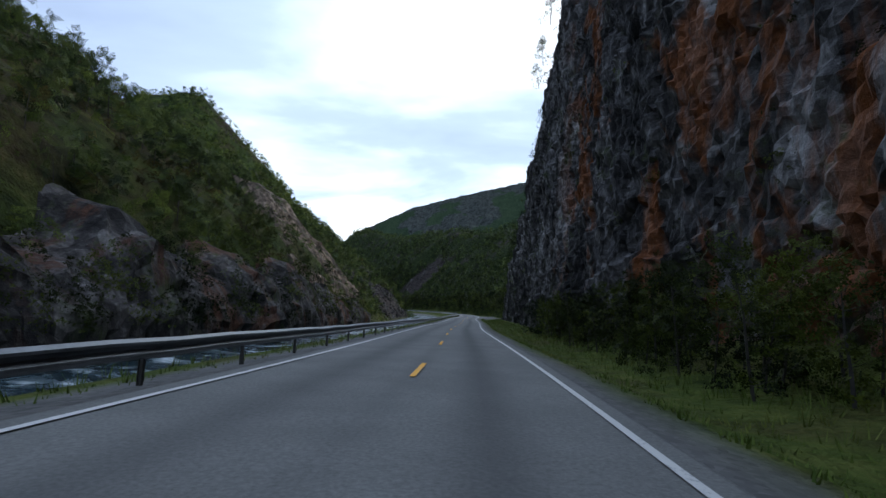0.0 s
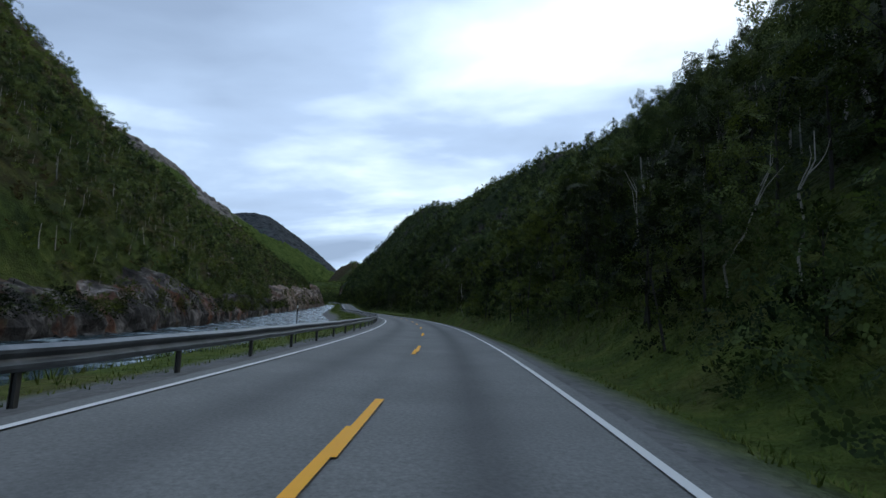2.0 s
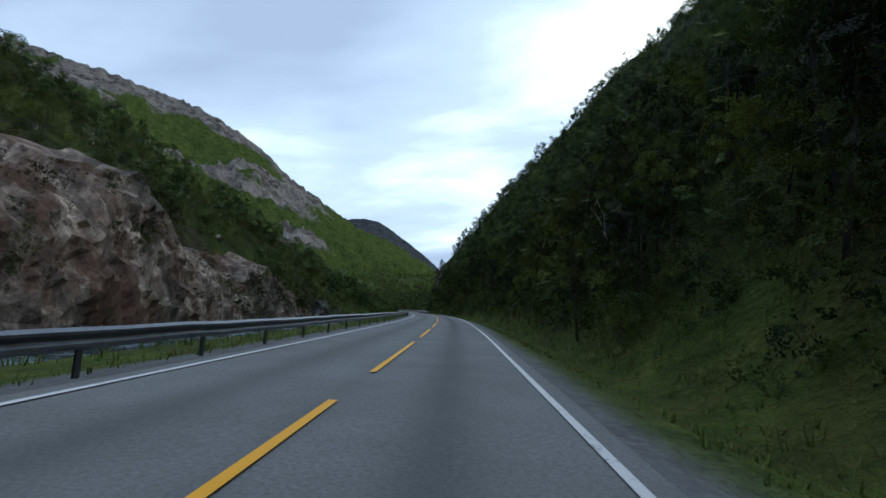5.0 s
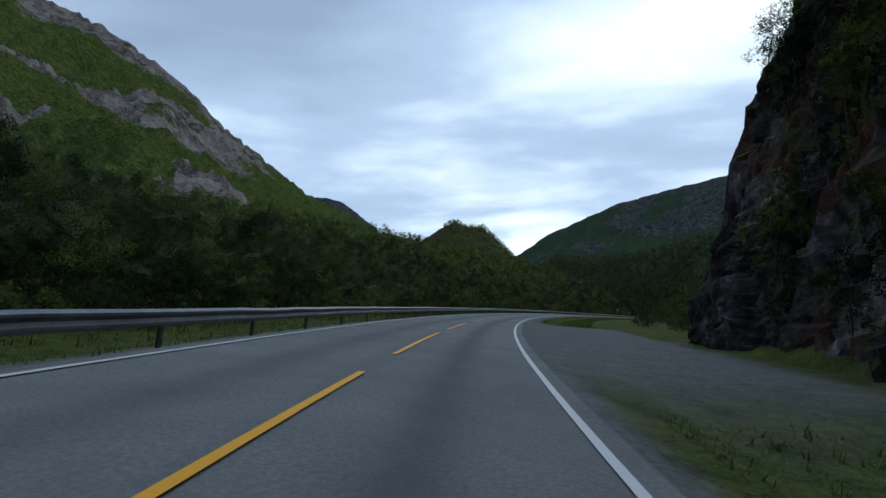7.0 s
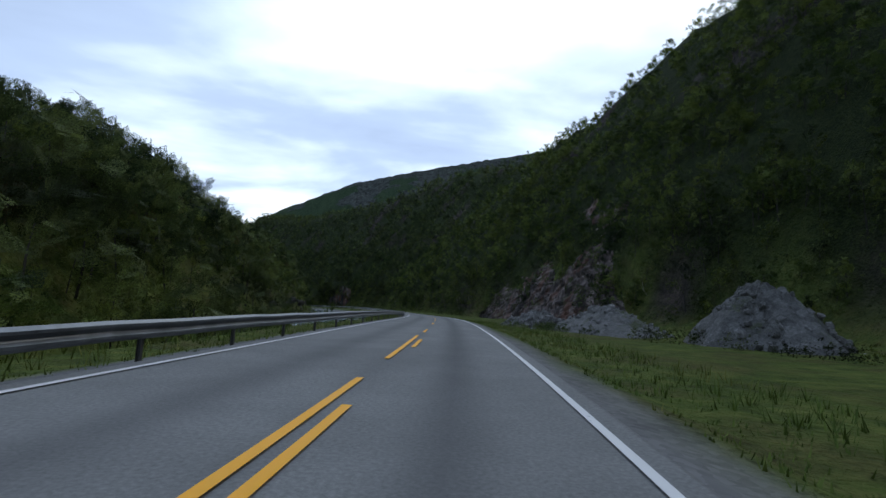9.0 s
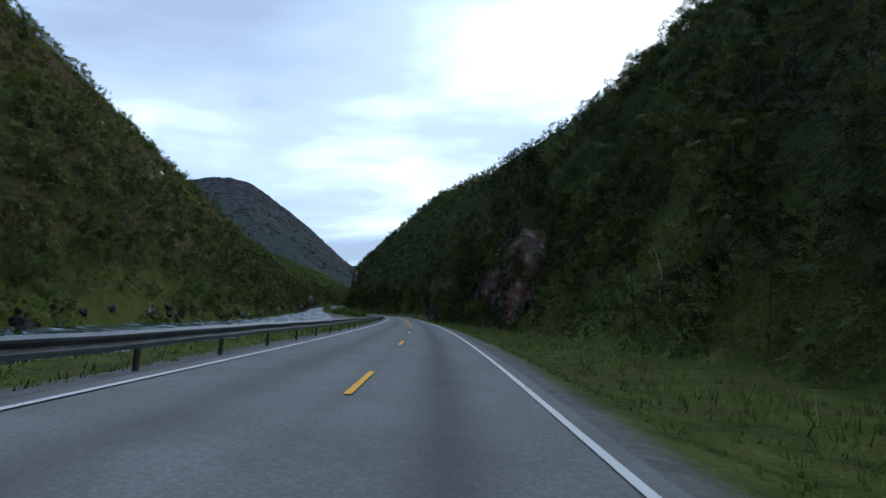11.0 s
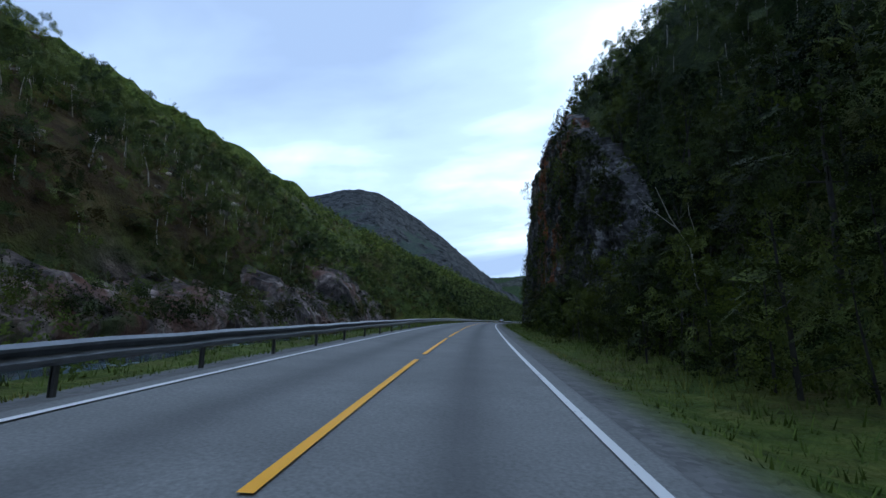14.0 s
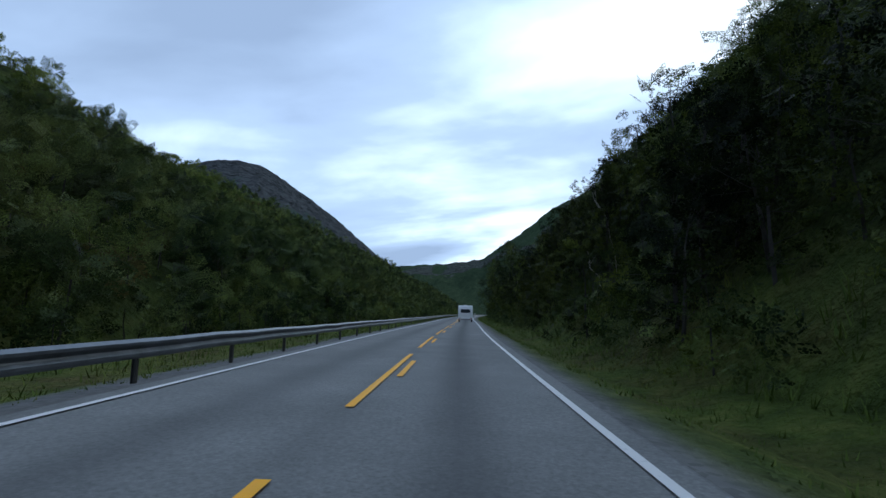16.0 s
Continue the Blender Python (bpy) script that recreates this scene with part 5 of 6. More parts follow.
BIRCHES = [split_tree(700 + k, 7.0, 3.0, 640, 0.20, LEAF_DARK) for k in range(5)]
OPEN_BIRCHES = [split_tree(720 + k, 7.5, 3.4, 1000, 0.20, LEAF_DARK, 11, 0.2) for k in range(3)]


def roadside_trees():
    r = np.random.default_rng(12)
    s = 178.0
    while s < 2560:
        toe = float(table(s, RIGHT, 1))
        lat = toe + r.uniform(0.8, 4.5)
        clear = all(not (sd == 1 and a - 4 < s < b + 4 and near - 2 < lat < deep) for sd, a, b, near, deep in BARE)
        if clear and float(layby(np.array([s]), np.array([lat - 2]))[0]) < 0.05:
            stand_tree("birch_tree", BIRCHES[r.integers(5)], s, lat, r.uniform(0.7, 1.15) * (0.62 if 250 < s < 450 else 1), r.uniform(0, 360), "leafy mountain birch at the foot of the slope")
        s += r.uniform(5, 13)


roadside_trees()
# trees that lean out against the sky: s, lat, size
for k, (s, lat, size) in enumerate(((174, 15.5, 1.0), (181, 14.0, 0.9), (540, 16, 1.1), (546, 14, 1.0), (556, 15, 0.9), (566, 14, 0.8), (944, 11, 1.1), (952, 12, 1.1),
                                    (962, 10.8, 0.8), (1636, 13, 1.1), (1642, 14, 1.0), (1650, 16, 0.9), (1728, 24, 1.1), (1760, 15, 1.1), (1912, 15, 1.2), (1920, 13, 1.1),
                                    (1936, 12.5, 1.3), (1944, 14, 1.3), (1952, 12, 1.2), (1962, 13, 1.4), (1972, 12.5, 1.3), (1980, 13.5, 1.3), (516, 30, 1.2), (522, 26, 1.4), (527, 33, 1.5), (531, 24, 1.3), (535, 30, 1.6), (540, 22, 1.4), (545, 36, 1.5), (550, 27, 1.3), (512, 40, 1.2), (538, 42, 1.6), (1600, 15.8, 1.2), (1608, 15.6, 1.4), (1615, 15.8, 1.3), (1594, 16, 1.2), (2176, 11.0, 0.9), (2190, 12.5, 1.0), (2204, 12, 1.2), (2218, 11, 1.1))):
    stand_tree("birch_tree", OPEN_BIRCHES[k % 3], s, lat, size, 77 * k, "tall open birch with bare lower branches")


TALL_BIRCHES = [split_tree(740 + k, 11.5, 4.8, 1900, 0.24, LEAF_DARK, 16, 0.06) for k in range(3)]
for k, (s, lat, size) in enumerate(((184, 13.2, 1.0), (174, 14.2, 0.8), (180, 13.2, 1.2), (531, 11.2, 1.15), (536, 12.2, 1.1), (552, 13, 1.15), (560, 12.5, 0.9), (1636, 13, 1.6), (1643, 13.5, 1.45), (1650, 14, 1.2),
                                    (1832, 13.2, 1.0), (1896, 11.2, 1.3), (1901, 11.8, 1.3), (1899, 10.6, 1.45), (1904, 11, 1.5), (1908, 12, 1.6), (1913, 11, 1.4), (956, 11.6, 1.0), (950, 11.4, 0.9), (2180, 12, 0.9), (2187, 11.8, 0.8), (2208, 12, 1.2), (2214, 12.6, 1.15), (1758, 14, 0.9), (2318, 10.5, 1.0), (2336, 10, 1.2), (2352, 11, 1.1), (2372, 10, 1.3), (2394, 10.5, 1.2), (2420, 10, 1.3), (2450, 10.5, 1.3))):
    stand_tree("birch_tree", TALL_BIRCHES[k % 3], s, lat, size, 131 * k, "tall birch reaching out over the slope with an open crown")


LEAF_WILLOW = make_leaf("goat_willow_leaves", (0.020, 0.034, 0.012), (0.080, 0.112, 0.040), (0.190, 0.235, 0.105), 0.09, 0.54)
BROAD_TREE = split_tree(760, 9.0, 5.8, 3600, 0.22, LEAF_WILLOW, 22, 0.05)
stand_tree("willow_tree", BROAD_TREE, 1934, 10.8, 0.95, 40, "broad pale green goat willow in front of the dark birches", group="")


def cliff_top_tree(s, lat, up, size, turn):
    ob = new("birch_tree")
    ob.matrix_basis = place(s, lat, up, turn) @ Matrix.Scale(size, 4)
    for part_name, me in zip(("trunk", "crown"), OPEN_BIRCHES[int(turn) % 3]):
        part(part_name, me, ob)
    tagged(ob, "small birch growing from the cliff's edge", "tree", "roadside birches")


for s, lat, up, size, turn in ((76, 12.2, 44, 0.7, 8), (84, 12.2, 42, 0.7, 55), (90, 12.3, 41, 0.6, 100), (966, 11.2, 12, 0.8, 4), (958, 11.2, 14, 0.9, 47), (977, 12.2, 14, 0.8, 83), (970, 12, 17, 0.7, 160), (1626, 12.6, 13, 0.9, 25), (1632, 11.6, 9.8, 1.0, 201), (1630, 11.9, 11.5, 0.8, 97), (2088, 10.0, 35, 0.8, 18), (92, 13.3, 34.5, 0.6, 10), (98, 13.3, 31, 0.5, 71), (112, 13.2, 24, 0.6, 140), (122, 13, 21, 0.7, 201), (134, 13, 19.5, 0.6, 20),
                               (146, 13, 17.6, 0.7, 90), (160, 13, 14.6, 0.8, 33), (966, 12.6, 21, 0.7, 5), (976, 13.2, 22, 0.7, 130), (1028, 16.5, 15.5, 0.5, 60),
                               (2104, 10.6, 25, 0.4, 45), (2112, 10.4, 20.5, 0.4, 99), (2126, 10.4, 14, 0.7, 12), (2138, 10.4, 13, 0.7, 170), (2150, 10.4, 11.5, 0.8, 77)):
    cliff_top_tree(s, lat, up, size, turn)


def pine():
    """An old pine with a bare trunk and flat tiers of needles."""
    r = np.random.default_rng(5)
    v, f, b = tree_template(811, 10.5, 3.6, 0, 0.3, 7, 9, 0.55)
    tuft = []
    for k in range(13):
        h = 5.6 + 5.2 * k / 12
        a = r.uniform(0, 6.28)
        d = r.uniform(0.4, 2.6) * (1.15 - 0.6 * (h - 5.6) / 5.2)
        tuft.append((np.array([d * math.cos(a), d * math.sin(a), h]), r.uniform(0.8, 1.3)))
    vv, ff = [], []
    for k in range(1100):
        c, rad = tuft[r.integers(len(tuft))]
        d = r.normal(0, 1, 3)
        d = d / np.linalg.norm(d) * r.uniform(0.3, 1) * rad
        d[2] *= 0.38
        q = c + d
        t, w = r.normal(0, 1, 3), r.normal(0, 1, 3)
        t, w = t / np.linalg.norm(t) * 0.22, w / np.linalg.norm(w) * 0.10
        n = len(vv)
        vv += [q - t, q - w, q + t, q + w]
        ff.append((n, n + 1, n + 2, n + 3))
    ob = new("pine_tree")
    ob.matrix_basis = place(1208, -13.8, -0.6, 40)
    part("trunk", mesh_of("trunk", v, f, make_plain("pine_bark", (0.07, 0.045, 0.032), 0.95, vary=0.5)), ob)
    part("crown", mesh_of("crown", np.array(vv), np.array(ff), LEAF_PINE, False), ob)
    tagged(ob, "lone old pine with a dark flat-tiered crown", "tree")


pine()


def bare_birch(s, lat, up, length, lean, turn):
    """A pale dead birch stem, bent, with two twigs."""
    cu = bpy.data.curves.new("dead_birch", "CURVE")
    cu.dimensions, cu.bevel_depth, cu.bevel_resolution = "3D", 0.04 * K, 1
    r = np.random.default_rng(int(s))
    for start, reach, thick in ((0.0, 1.0, 1.0), (0.55, 0.35, 0.5), (0.7, 0.25, 0.4)):
        sp = cu.splines.new("POLY")
        sp.points.add(5)
        side = r.uniform(-0.6, 0.6)
        for k, p in enumerate(sp.points):
            t = start + reach * k / 5
            bend = lean * t * length + 0.22 * math.sin(t * 5 + s) + 0.13 * math.sin(t * 14 + s * 2)
            off = side * (t - start) * length * (start > 0)
            p.co = ((bend + off) * K, 0.15 * math.sin(t * 7) * K, t * length * K, 1)
            p.radius = thick * (1.1 - 0.8 * k / 5)
    me = bpy.data.meshes.new_from_object(bpy.data.objects.new("tmp", cu))
    me.materials.clear()
    me.materials.append(DEAD)
    ob = new("dead_birch", me)
    ob.matrix_basis = place(s, lat, up, turn)
    tagged(ob, "pale bare birch stem leaning out of the scrub", "dead tree", "dead birches")


for s, lat, length, lean, turn in ((592, 9.6, 3.2, 0.35, 0), (545, 9.5, 4.5, -0.25, 0), (1642, 10.5, 3.5, -0.3, 0), (1776, 11.5, 4.5, -0.45, 0), (1779, 12, 5, -0.1, 0),
                                  (1840, 15, 7, -0.25, 0), (1966, 11, 6.5, -0.3, 0), (2262, 11, 5.5, -0.2, 0), (420, 16, 6, 0.15, 0), (312, 10, 5, -0.2, 20), (386, 13, 6, 0.1, 0)):
    h = float(ground_right(np.array([s]), np.array([lat]))[0])
    bare_birch(s, lat, h + 0.4, length, lean, turn)


def pale_stems():
    """Crooked white stems that show here and there between the leaves of the slope."""
    r = np.random.default_rng(41)
    s = 250.0
    while s < 2560:
        toe = float(table(s, RIGHT, 1))
        lat = toe + r.uniform(0.4, 3.2)
        if lat > 7.8 and all(not (sd == 1 and a - 3 < s < b + 3 and near - 2 < lat < deep) for sd, a, b, near, deep in BARE) and float(layby(np.array([s]), np.array([lat - 1.5]))[0]) < 0.05:
            bare_birch(s, lat, float(ground_right(np.array([s]), np.array([lat]))[0]), r.uniform(2.5, 5.0), r.uniform(-0.4, 0.3), r.uniform(-20, 20))
        s += r.choice([2.5, 5, 22, 34, 48])


pale_stems()


# ---- things by the road ----
def bm_part(name, build, material, parent, label="", smooth=False, m=None):
    """A mesh part from a function that fills a bmesh in true metres."""
    bm = bmesh.new()
    build(bm)
    bmesh.ops.scale(bm, vec=(K, K, K), verts=bm.verts)
    me = bpy.data.meshes.new(name)
    bm.to_mesh(me)
    bm.free()
    me.materials.append(material)
    me.polygons.foreach_set("use_smooth", np.full(len(me.polygons), smooth))
    ob = part(name, me, parent, label)
    if m is not None:
        ob.matrix_basis = m
    return ob


def box(bm, size, centre, bevel=0.0):
    v = bmesh.ops.create_cube(bm, size=1)["verts"]
    bmesh.ops.scale(bm, vec=size, verts=v)
    bmesh.ops.translate(bm, vec=centre, verts=v)
    if bevel:
        edges = list({e for q in v for e in q.link_edges})
        bmesh.ops.bevel(bm, geom=edges, offset=bevel, segments=3, profile=0.6, affect="EDGES")


def tube(bm, radius, length, centre, axis="z", segments=20):
    v = bmesh.ops.create_cone(bm, cap_ends=True, segments=segments, radius1=radius, radius2=radius, depth=length)["verts"]
    if axis == "x":
        bmesh.ops.rotate(bm, verts=v, matrix=Matrix.Rotation(math.pi / 2, 3, "Y"))
    elif axis == "y":
        bmesh.ops.rotate(bm, verts=v, matrix=Matrix.Rotation(math.pi / 2, 3, "X"))
    bmesh.ops.translate(bm, vec=centre, verts=v)


WHITE_PAINT = make_plain("white_caravan_paint", (0.80, 0.80, 0.78), 0.35, 0, 0.5, 0.06, 0.8)
RUBBER = make_plain("black_rubber", (0.02, 0.02, 0.021), 0.85, 0, 0.3, 0.3, 0.1)
ALLOY = make_plain("alloy_wheel", (0.45, 0.45, 0.46), 0.3, 0.9, 0.5, 0.15, 0.1)
RED_LAMP = make_plain("red_lamp_glass", (0.35, 0.015, 0.012), 0.2, 0, 0.5, 0.2, 0.05)
CLEAR_LAMP = make_plain("clear_lamp_glass", (0.75, 0.76, 0.78), 0.12, 0, 0.6, 0.1, 0.05)
DARK_GLASS = make_plain("tinted_glass", (0.025, 0.035, 0.042), 0.06, 0, 0.7, 0.2, 0.5)
GREY_PAINT = make_plain("metallic_grey_paint", (0.17, 0.165, 0.16), 0.28, 0.55, 0.5, 0.08, 0.6)
BLACK_PAINT = make_plain("dark_car_paint", (0.025, 0.026, 0.03), 0.25, 0.4, 0.5, 0.1, 0.6)
BLACK_PLASTIC = make_plain("black_plastic", (0.022, 0.022, 0.024), 0.6, 0, 0.4, 0.3, 0.1)
CHROME = make_plain("chrome_trim", (0.6, 0.6, 0.61), 0.15, 1, 0.5, 0.05, 0.1)
PLATE = make_plain("pale_plate", (0.7, 0.7, 0.68), 0.5, 0, 0.4, 0.05, 0.1)
SIGN_BACK = make_plain("grey_sign_back", (0.34, 0.35, 0.36), 0.55, 0.5, 0.4, 0.15, 0.3)


def caravan():
    """A white touring caravan: body along +y is its front, the rear faces back down the road."""
    ob = new("caravan")
    ob.matrix_basis = place(2311, 1.5, 0.03)

    def body(bm):
        prof = [(-2.6, 0.55), (-2.66, 1.2), (-2.62, 1.9), (-2.5, 2.45), (-2.3, 2.58), (1.9, 2.62), (2.35, 2.4), (2.62, 1.6), (2.7, 0.95), (2.55, 0.5)]
        left = [bm.verts.new((-1.13, y, z)) for y, z in prof]
        right = [bm.verts.new((1.13, y, z)) for y, z in prof]
        n = len(prof)
        bm.faces.new(left)
        bm.faces.new(list(reversed(right)))
        for i in range(n):
            bm.faces.new((left[i], right[i], right[(i + 1) % n], left[(i + 1) % n]))
        bmesh.ops.recalc_face_normals(bm, faces=bm.faces)
        bmesh.ops.bevel(bm, geom=[e for e in bm.edges], offset=0.05, segments=2, affect="EDGES")
    bm_part("body", body, WHITE_PAINT, ob)
    bm_part("rear_window", lambda bm: box(bm, (1.5, 0.03, 0.55), (0, -2.665, 1.72), 0.012), DARK_GLASS, ob)
    bm_part("bumper", lambda bm: box(bm, (2.2, 0.12, 0.24), (0, -2.66, 0.6), 0.04), WHITE_PAINT, ob)
    for x in (-0.9, 0.9):
        bm_part("tail_lamp", lambda bm: box(bm, (0.3, 0.05, 0.13), (x, -2.735, 0.62), 0.02), RED_LAMP, ob)
    bm_part("number_plate", lambda bm: box(bm, (0.52, 0.02, 0.11), (0, -2.735, 0.6), 0.004), PLATE, ob)
    bm_part("chassis", lambda bm: box(bm, (1.5, 4.4, 0.14), (0, 0, 0.44), 0.02), BLACK_PLASTIC, ob)
    for x in (-1.0, 1.0):
        w = bm_part("wheel", lambda bm: tube(bm, 0.31, 0.19, (x, -0.1, 0.31), "x", 24), RUBBER, ob)
        bm_part("rim", lambda bm: tube(bm, 0.19, 0.02, (x * 1.1, -0.1, 0.31), "x", 20), ALLOY, w)
    for x in (-1.14, 1.14):
        bm_part("side_window", lambda bm: box(bm, (0.03, 1.1, 0.5), (x, 0.9, 1.7), 0.012), DARK_GLASS, ob)
    bm_part("roof_hatch", lambda bm: box(bm, (0.7, 0.7, 0.09), (0, 0.3, 2.66), 0.03), WHITE_PAINT, ob)
    bm_part("drawbar", lambda bm: box(bm, (0.14, 1.2, 0.1), (0, 3.2, 0.45), 0.02), BLACK_PLASTIC, ob)
    tagged(ob, "white touring caravan on the road, seen from behind", "caravan")


caravan()


def saloon(s, lat, paint, label):
    """An oncoming saloon car; it faces back down the road (-y)."""
    ob = new("car")
    ob.matrix_basis = place(s, lat, 0.03)

    def lower(bm):
        # outline from the nose (-y) to the tail, with a half width at each station
        st = [(-2.28, 0.42, 0.62, 0.66), (-2.2, 0.26, 0.70, 0.80), (-1.9, 0.2, 0.78, 0.88), (-1.3, 0.19, 0.86, 0.90), (-0.75, 0.19, 0.94, 0.91),
              (0.9, 0.19, 0.98, 0.91), (1.6, 0.2, 1.0, 0.89), (2.1, 0.24, 1.0, 0.84), (2.26, 0.4, 0.9, 0.76)]
        rings = []
        for y, z0, z1, w in st:
            ring = []
            for x, z in ((-w * 0.94, z0), (-w, z0 + 0.16), (-w, z0 + (z1 - z0) * 0.62), (-w * 0.9, z1 - 0.03), (-w * 0.5, z1 + 0.015), (0, z1 + 0.025),
                         (w * 0.5, z1 + 0.015), (w * 0.9, z1 - 0.03), (w, z0 + (z1 - z0) * 0.62), (w, z0 + 0.16), (w * 0.94, z0)):
                ring.append(bm.verts.new((x, y, z)))
            rings.append(ring)
        for a, b in zip(rings, rings[1:]):
            n = len(a)
            for i in range(n):
                bm.faces.new((a[i], a[(i + 1) % n], b[(i + 1) % n], b[i]))
        bm.faces.new(list(reversed(rings[0])))
        bm.faces.new(rings[-1])
        bmesh.ops.recalc_face_normals(bm, faces=bm.faces)
        bmesh.ops.subdivide_edges(bm, edges=bm.edges, cuts=1, smooth=0.4, use_grid_fill=True)

    def cabin(bm, grow, z_low, z_high):
        st = [(-0.80, z_low, 0.80), (-0.15, z_high - 0.03, 0.62), (0.25, z_high, 0.61), (0.85, z_high - 0.03, 0.60), (1.65, z_low + 0.03, 0.74)]
        rings = []
        for y, z, w in st:
            rings.append([bm.verts.new((x * grow, y, q)) for x, q in ((-0.84, 0.9), (-w, z), (-w * 0.5, z + 0.025), (w * 0.5, z + 0.025), (w, z), (0.84, 0.9))])
        for a, b in zip(rings, rings[1:]):
            for i in range(6):
                bm.faces.new((a[i], a[(i + 1) % 6], b[(i + 1) % 6], b[i]))
        bm.faces.new(list(reversed(rings[0])))
        bm.faces.new(rings[-1])
        bmesh.ops.recalc_face_normals(bm, faces=bm.faces)

    bm_part("body", lower, paint, ob, smooth=True)
    bm_part("glasshouse", lambda bm: cabin(bm, 1.0, 0.96, 1.40), DARK_GLASS, ob, "tinted windows")

    def roof(bm):
        for x0, y0, z0, x1, y1, z1, w in ((-0.80, -0.80, 0.97, -0.61, -0.13, 1.385, 0.05), (0.80, -0.80, 0.97, 0.61, -0.13, 1.385, 0.05),
                                          (-0.72, 1.62, 1.0, -0.60, 0.86, 1.385, 0.08), (0.72, 1.62, 1.0, 0.60, 0.86, 1.385, 0.08)):
            a, b = Vector((x0, y0, z0)), Vector((x1, y1, z1))
            vs = []
            for p in (a, b):
                for dx, dz in ((-w, -w), (w, -w), (w, w), (-w, w)):
                    vs.append(bm.verts.new(p + Vector((dx * 0.6, 0, dz * 0.6))))
            for i in range(4):
                bm.faces.new((vs[i], vs[(i + 1) % 4], vs[4 + (i + 1) % 4], vs[4 + i]))
        box(bm, (1.26, 1.0, 0.05), (0, 0.36, 1.415), 0.02)
        for x in (-0.73, 0.73):
            v = bmesh.ops.create_cube(bm, size=1)["verts"]
            bmesh.ops.scale(bm, vec=(0.045, 0.08, 0.46), verts=v)
            bmesh.ops.rotate(bm, verts=v, matrix=Matrix.Rotation(-0.33 * (1 if x > 0 else -1), 3, "Y"))
            bmesh.ops.translate(bm, vec=(x, 0.42, 1.17), verts=v)
        bmesh.ops.recalc_face_normals(bm, faces=bm.faces)
    bm_part("roof", roof, paint, ob)
    bm_part("grille", lambda bm: box(bm, (0.66, 0.05, 0.30), (0, -2.275, 0.56), 0.02), BLACK_PLASTIC, ob)
    bm_part("grille_frame", lambda bm: (box(bm, (0.72, 0.04, 0.03), (0, -2.285, 0.72), 0.01), box(bm, (0.5, 0.03, 0.05), (0, -2.305, 0.6), 0.01)), CHROME, ob)
    bm_part("number_plate", lambda bm: box(bm, (0.52, 0.02, 0.11), (0, -2.31, 0.46), 0.004), PLATE, ob)
    bm_part("air_intake", lambda bm: (box(bm, (0.42, 0.06, 0.12), (-0.52, -2.2, 0.34), 0.02), box(bm, (0.42, 0.06, 0.12), (0.52, -2.2, 0.34), 0.02)), BLACK_PLASTIC, ob)
    for x in (-0.58, 0.58):
        bm_part("headlight", lambda bm: box(bm, (0.34, 0.12, 0.15), (x, -2.16, 0.66), 0.04), CLEAR_LAMP, ob)
        bm_part("wing_mirror", lambda bm: box(bm, (0.2, 0.12, 0.13), (x * 1.72, -0.6, 1.0), 0.04), paint, ob)
        bm_part("tail_lamp", lambda bm: box(bm, (0.3, 0.08, 0.16), (x * 1.05, 2.22, 0.82), 0.03), RED_LAMP, ob)
    for y in (-1.36, 1.36):
        for x in (-0.80, 0.80):
            w = bm_part("wheel", lambda bm: tube(bm, 0.325, 0.23, (x, y, 0.315), "x", 28), RUBBER, ob)

            def rim(bm):
                o = x + (0.118 if x > 0 else -0.118)
                tube(bm, 0.225, 0.016, (o, y, 0.315), "x", 24)
                for k in range(5):
                    v = bmesh.ops.create_cube(bm, size=1)["verts"]
                    bmesh.ops.scale(bm, vec=(0.03, 0.045, 0.2), verts=v)
                    bmesh.ops.translate(bm, vec=(0, 0, 0.11), verts=v)
                    bmesh.ops.rotate(bm, verts=v, matrix=Matrix.Rotation(k * 2 * math.pi / 5, 3, "X"))
                    bmesh.ops.translate(bm, vec=(o, y, 0.315), verts=v)
            bm_part("rim", rim, ALLOY, w)
    tagged(ob, label, "car")


saloon(1256.0, -1.75, GREY_PAINT, "metallic grey saloon car coming the other way")
saloon(2154.0, -1.75, BLACK_PAINT, "dark saloon car coming the other way")


def warning_sign(s, lat):
    ob = new("road_sign")
    ob.matrix_basis = place(s, lat, -0.35)

    def plate(bm):
        r = 0.52
        pts = []
        for k in range(3):
            a = math.pi / 2 + k * 2 * math.pi / 3
            for d in (-0.14, 0.14):
                pts.append((r * math.cos(a + d), r * math.sin(a + d)))
        lo = [bm.verts.new((x, -0.012, z + 3.35)) for x, z in pts]
        hi = [bm.verts.new((x, 0.012, z + 3.35)) for x, z in pts]
        bm.faces.new(lo)
        bm.faces.new(list(reversed(hi)))
        for i in range(6):
            bm.faces.new((lo[i], hi[i], hi[(i + 1) % 6], lo[(i + 1) % 6]))
        bmesh.ops.recalc_face_normals(bm, faces=bm.faces)
    bm_part("plate", plate, SIGN_BACK, ob, "grey back of a triangular plate")
    bm_part("pole", lambda bm: tube(bm, 0.035, 3.5, (0, -0.06, 1.75), "z", 12), SIGN_BACK, ob)
    bm_part("clamp", lambda bm: (box(bm, (0.5, 0.03, 0.035), (0, -0.03, 3.12)), box(bm, (0.3, 0.03, 0.035), (0, -0.03, 3.5))), SIGN_BACK, ob)
    tagged(ob, "triangular warning sign on a steel pole, seen from behind", "road sign")


warning_sign(1241, -7.4)


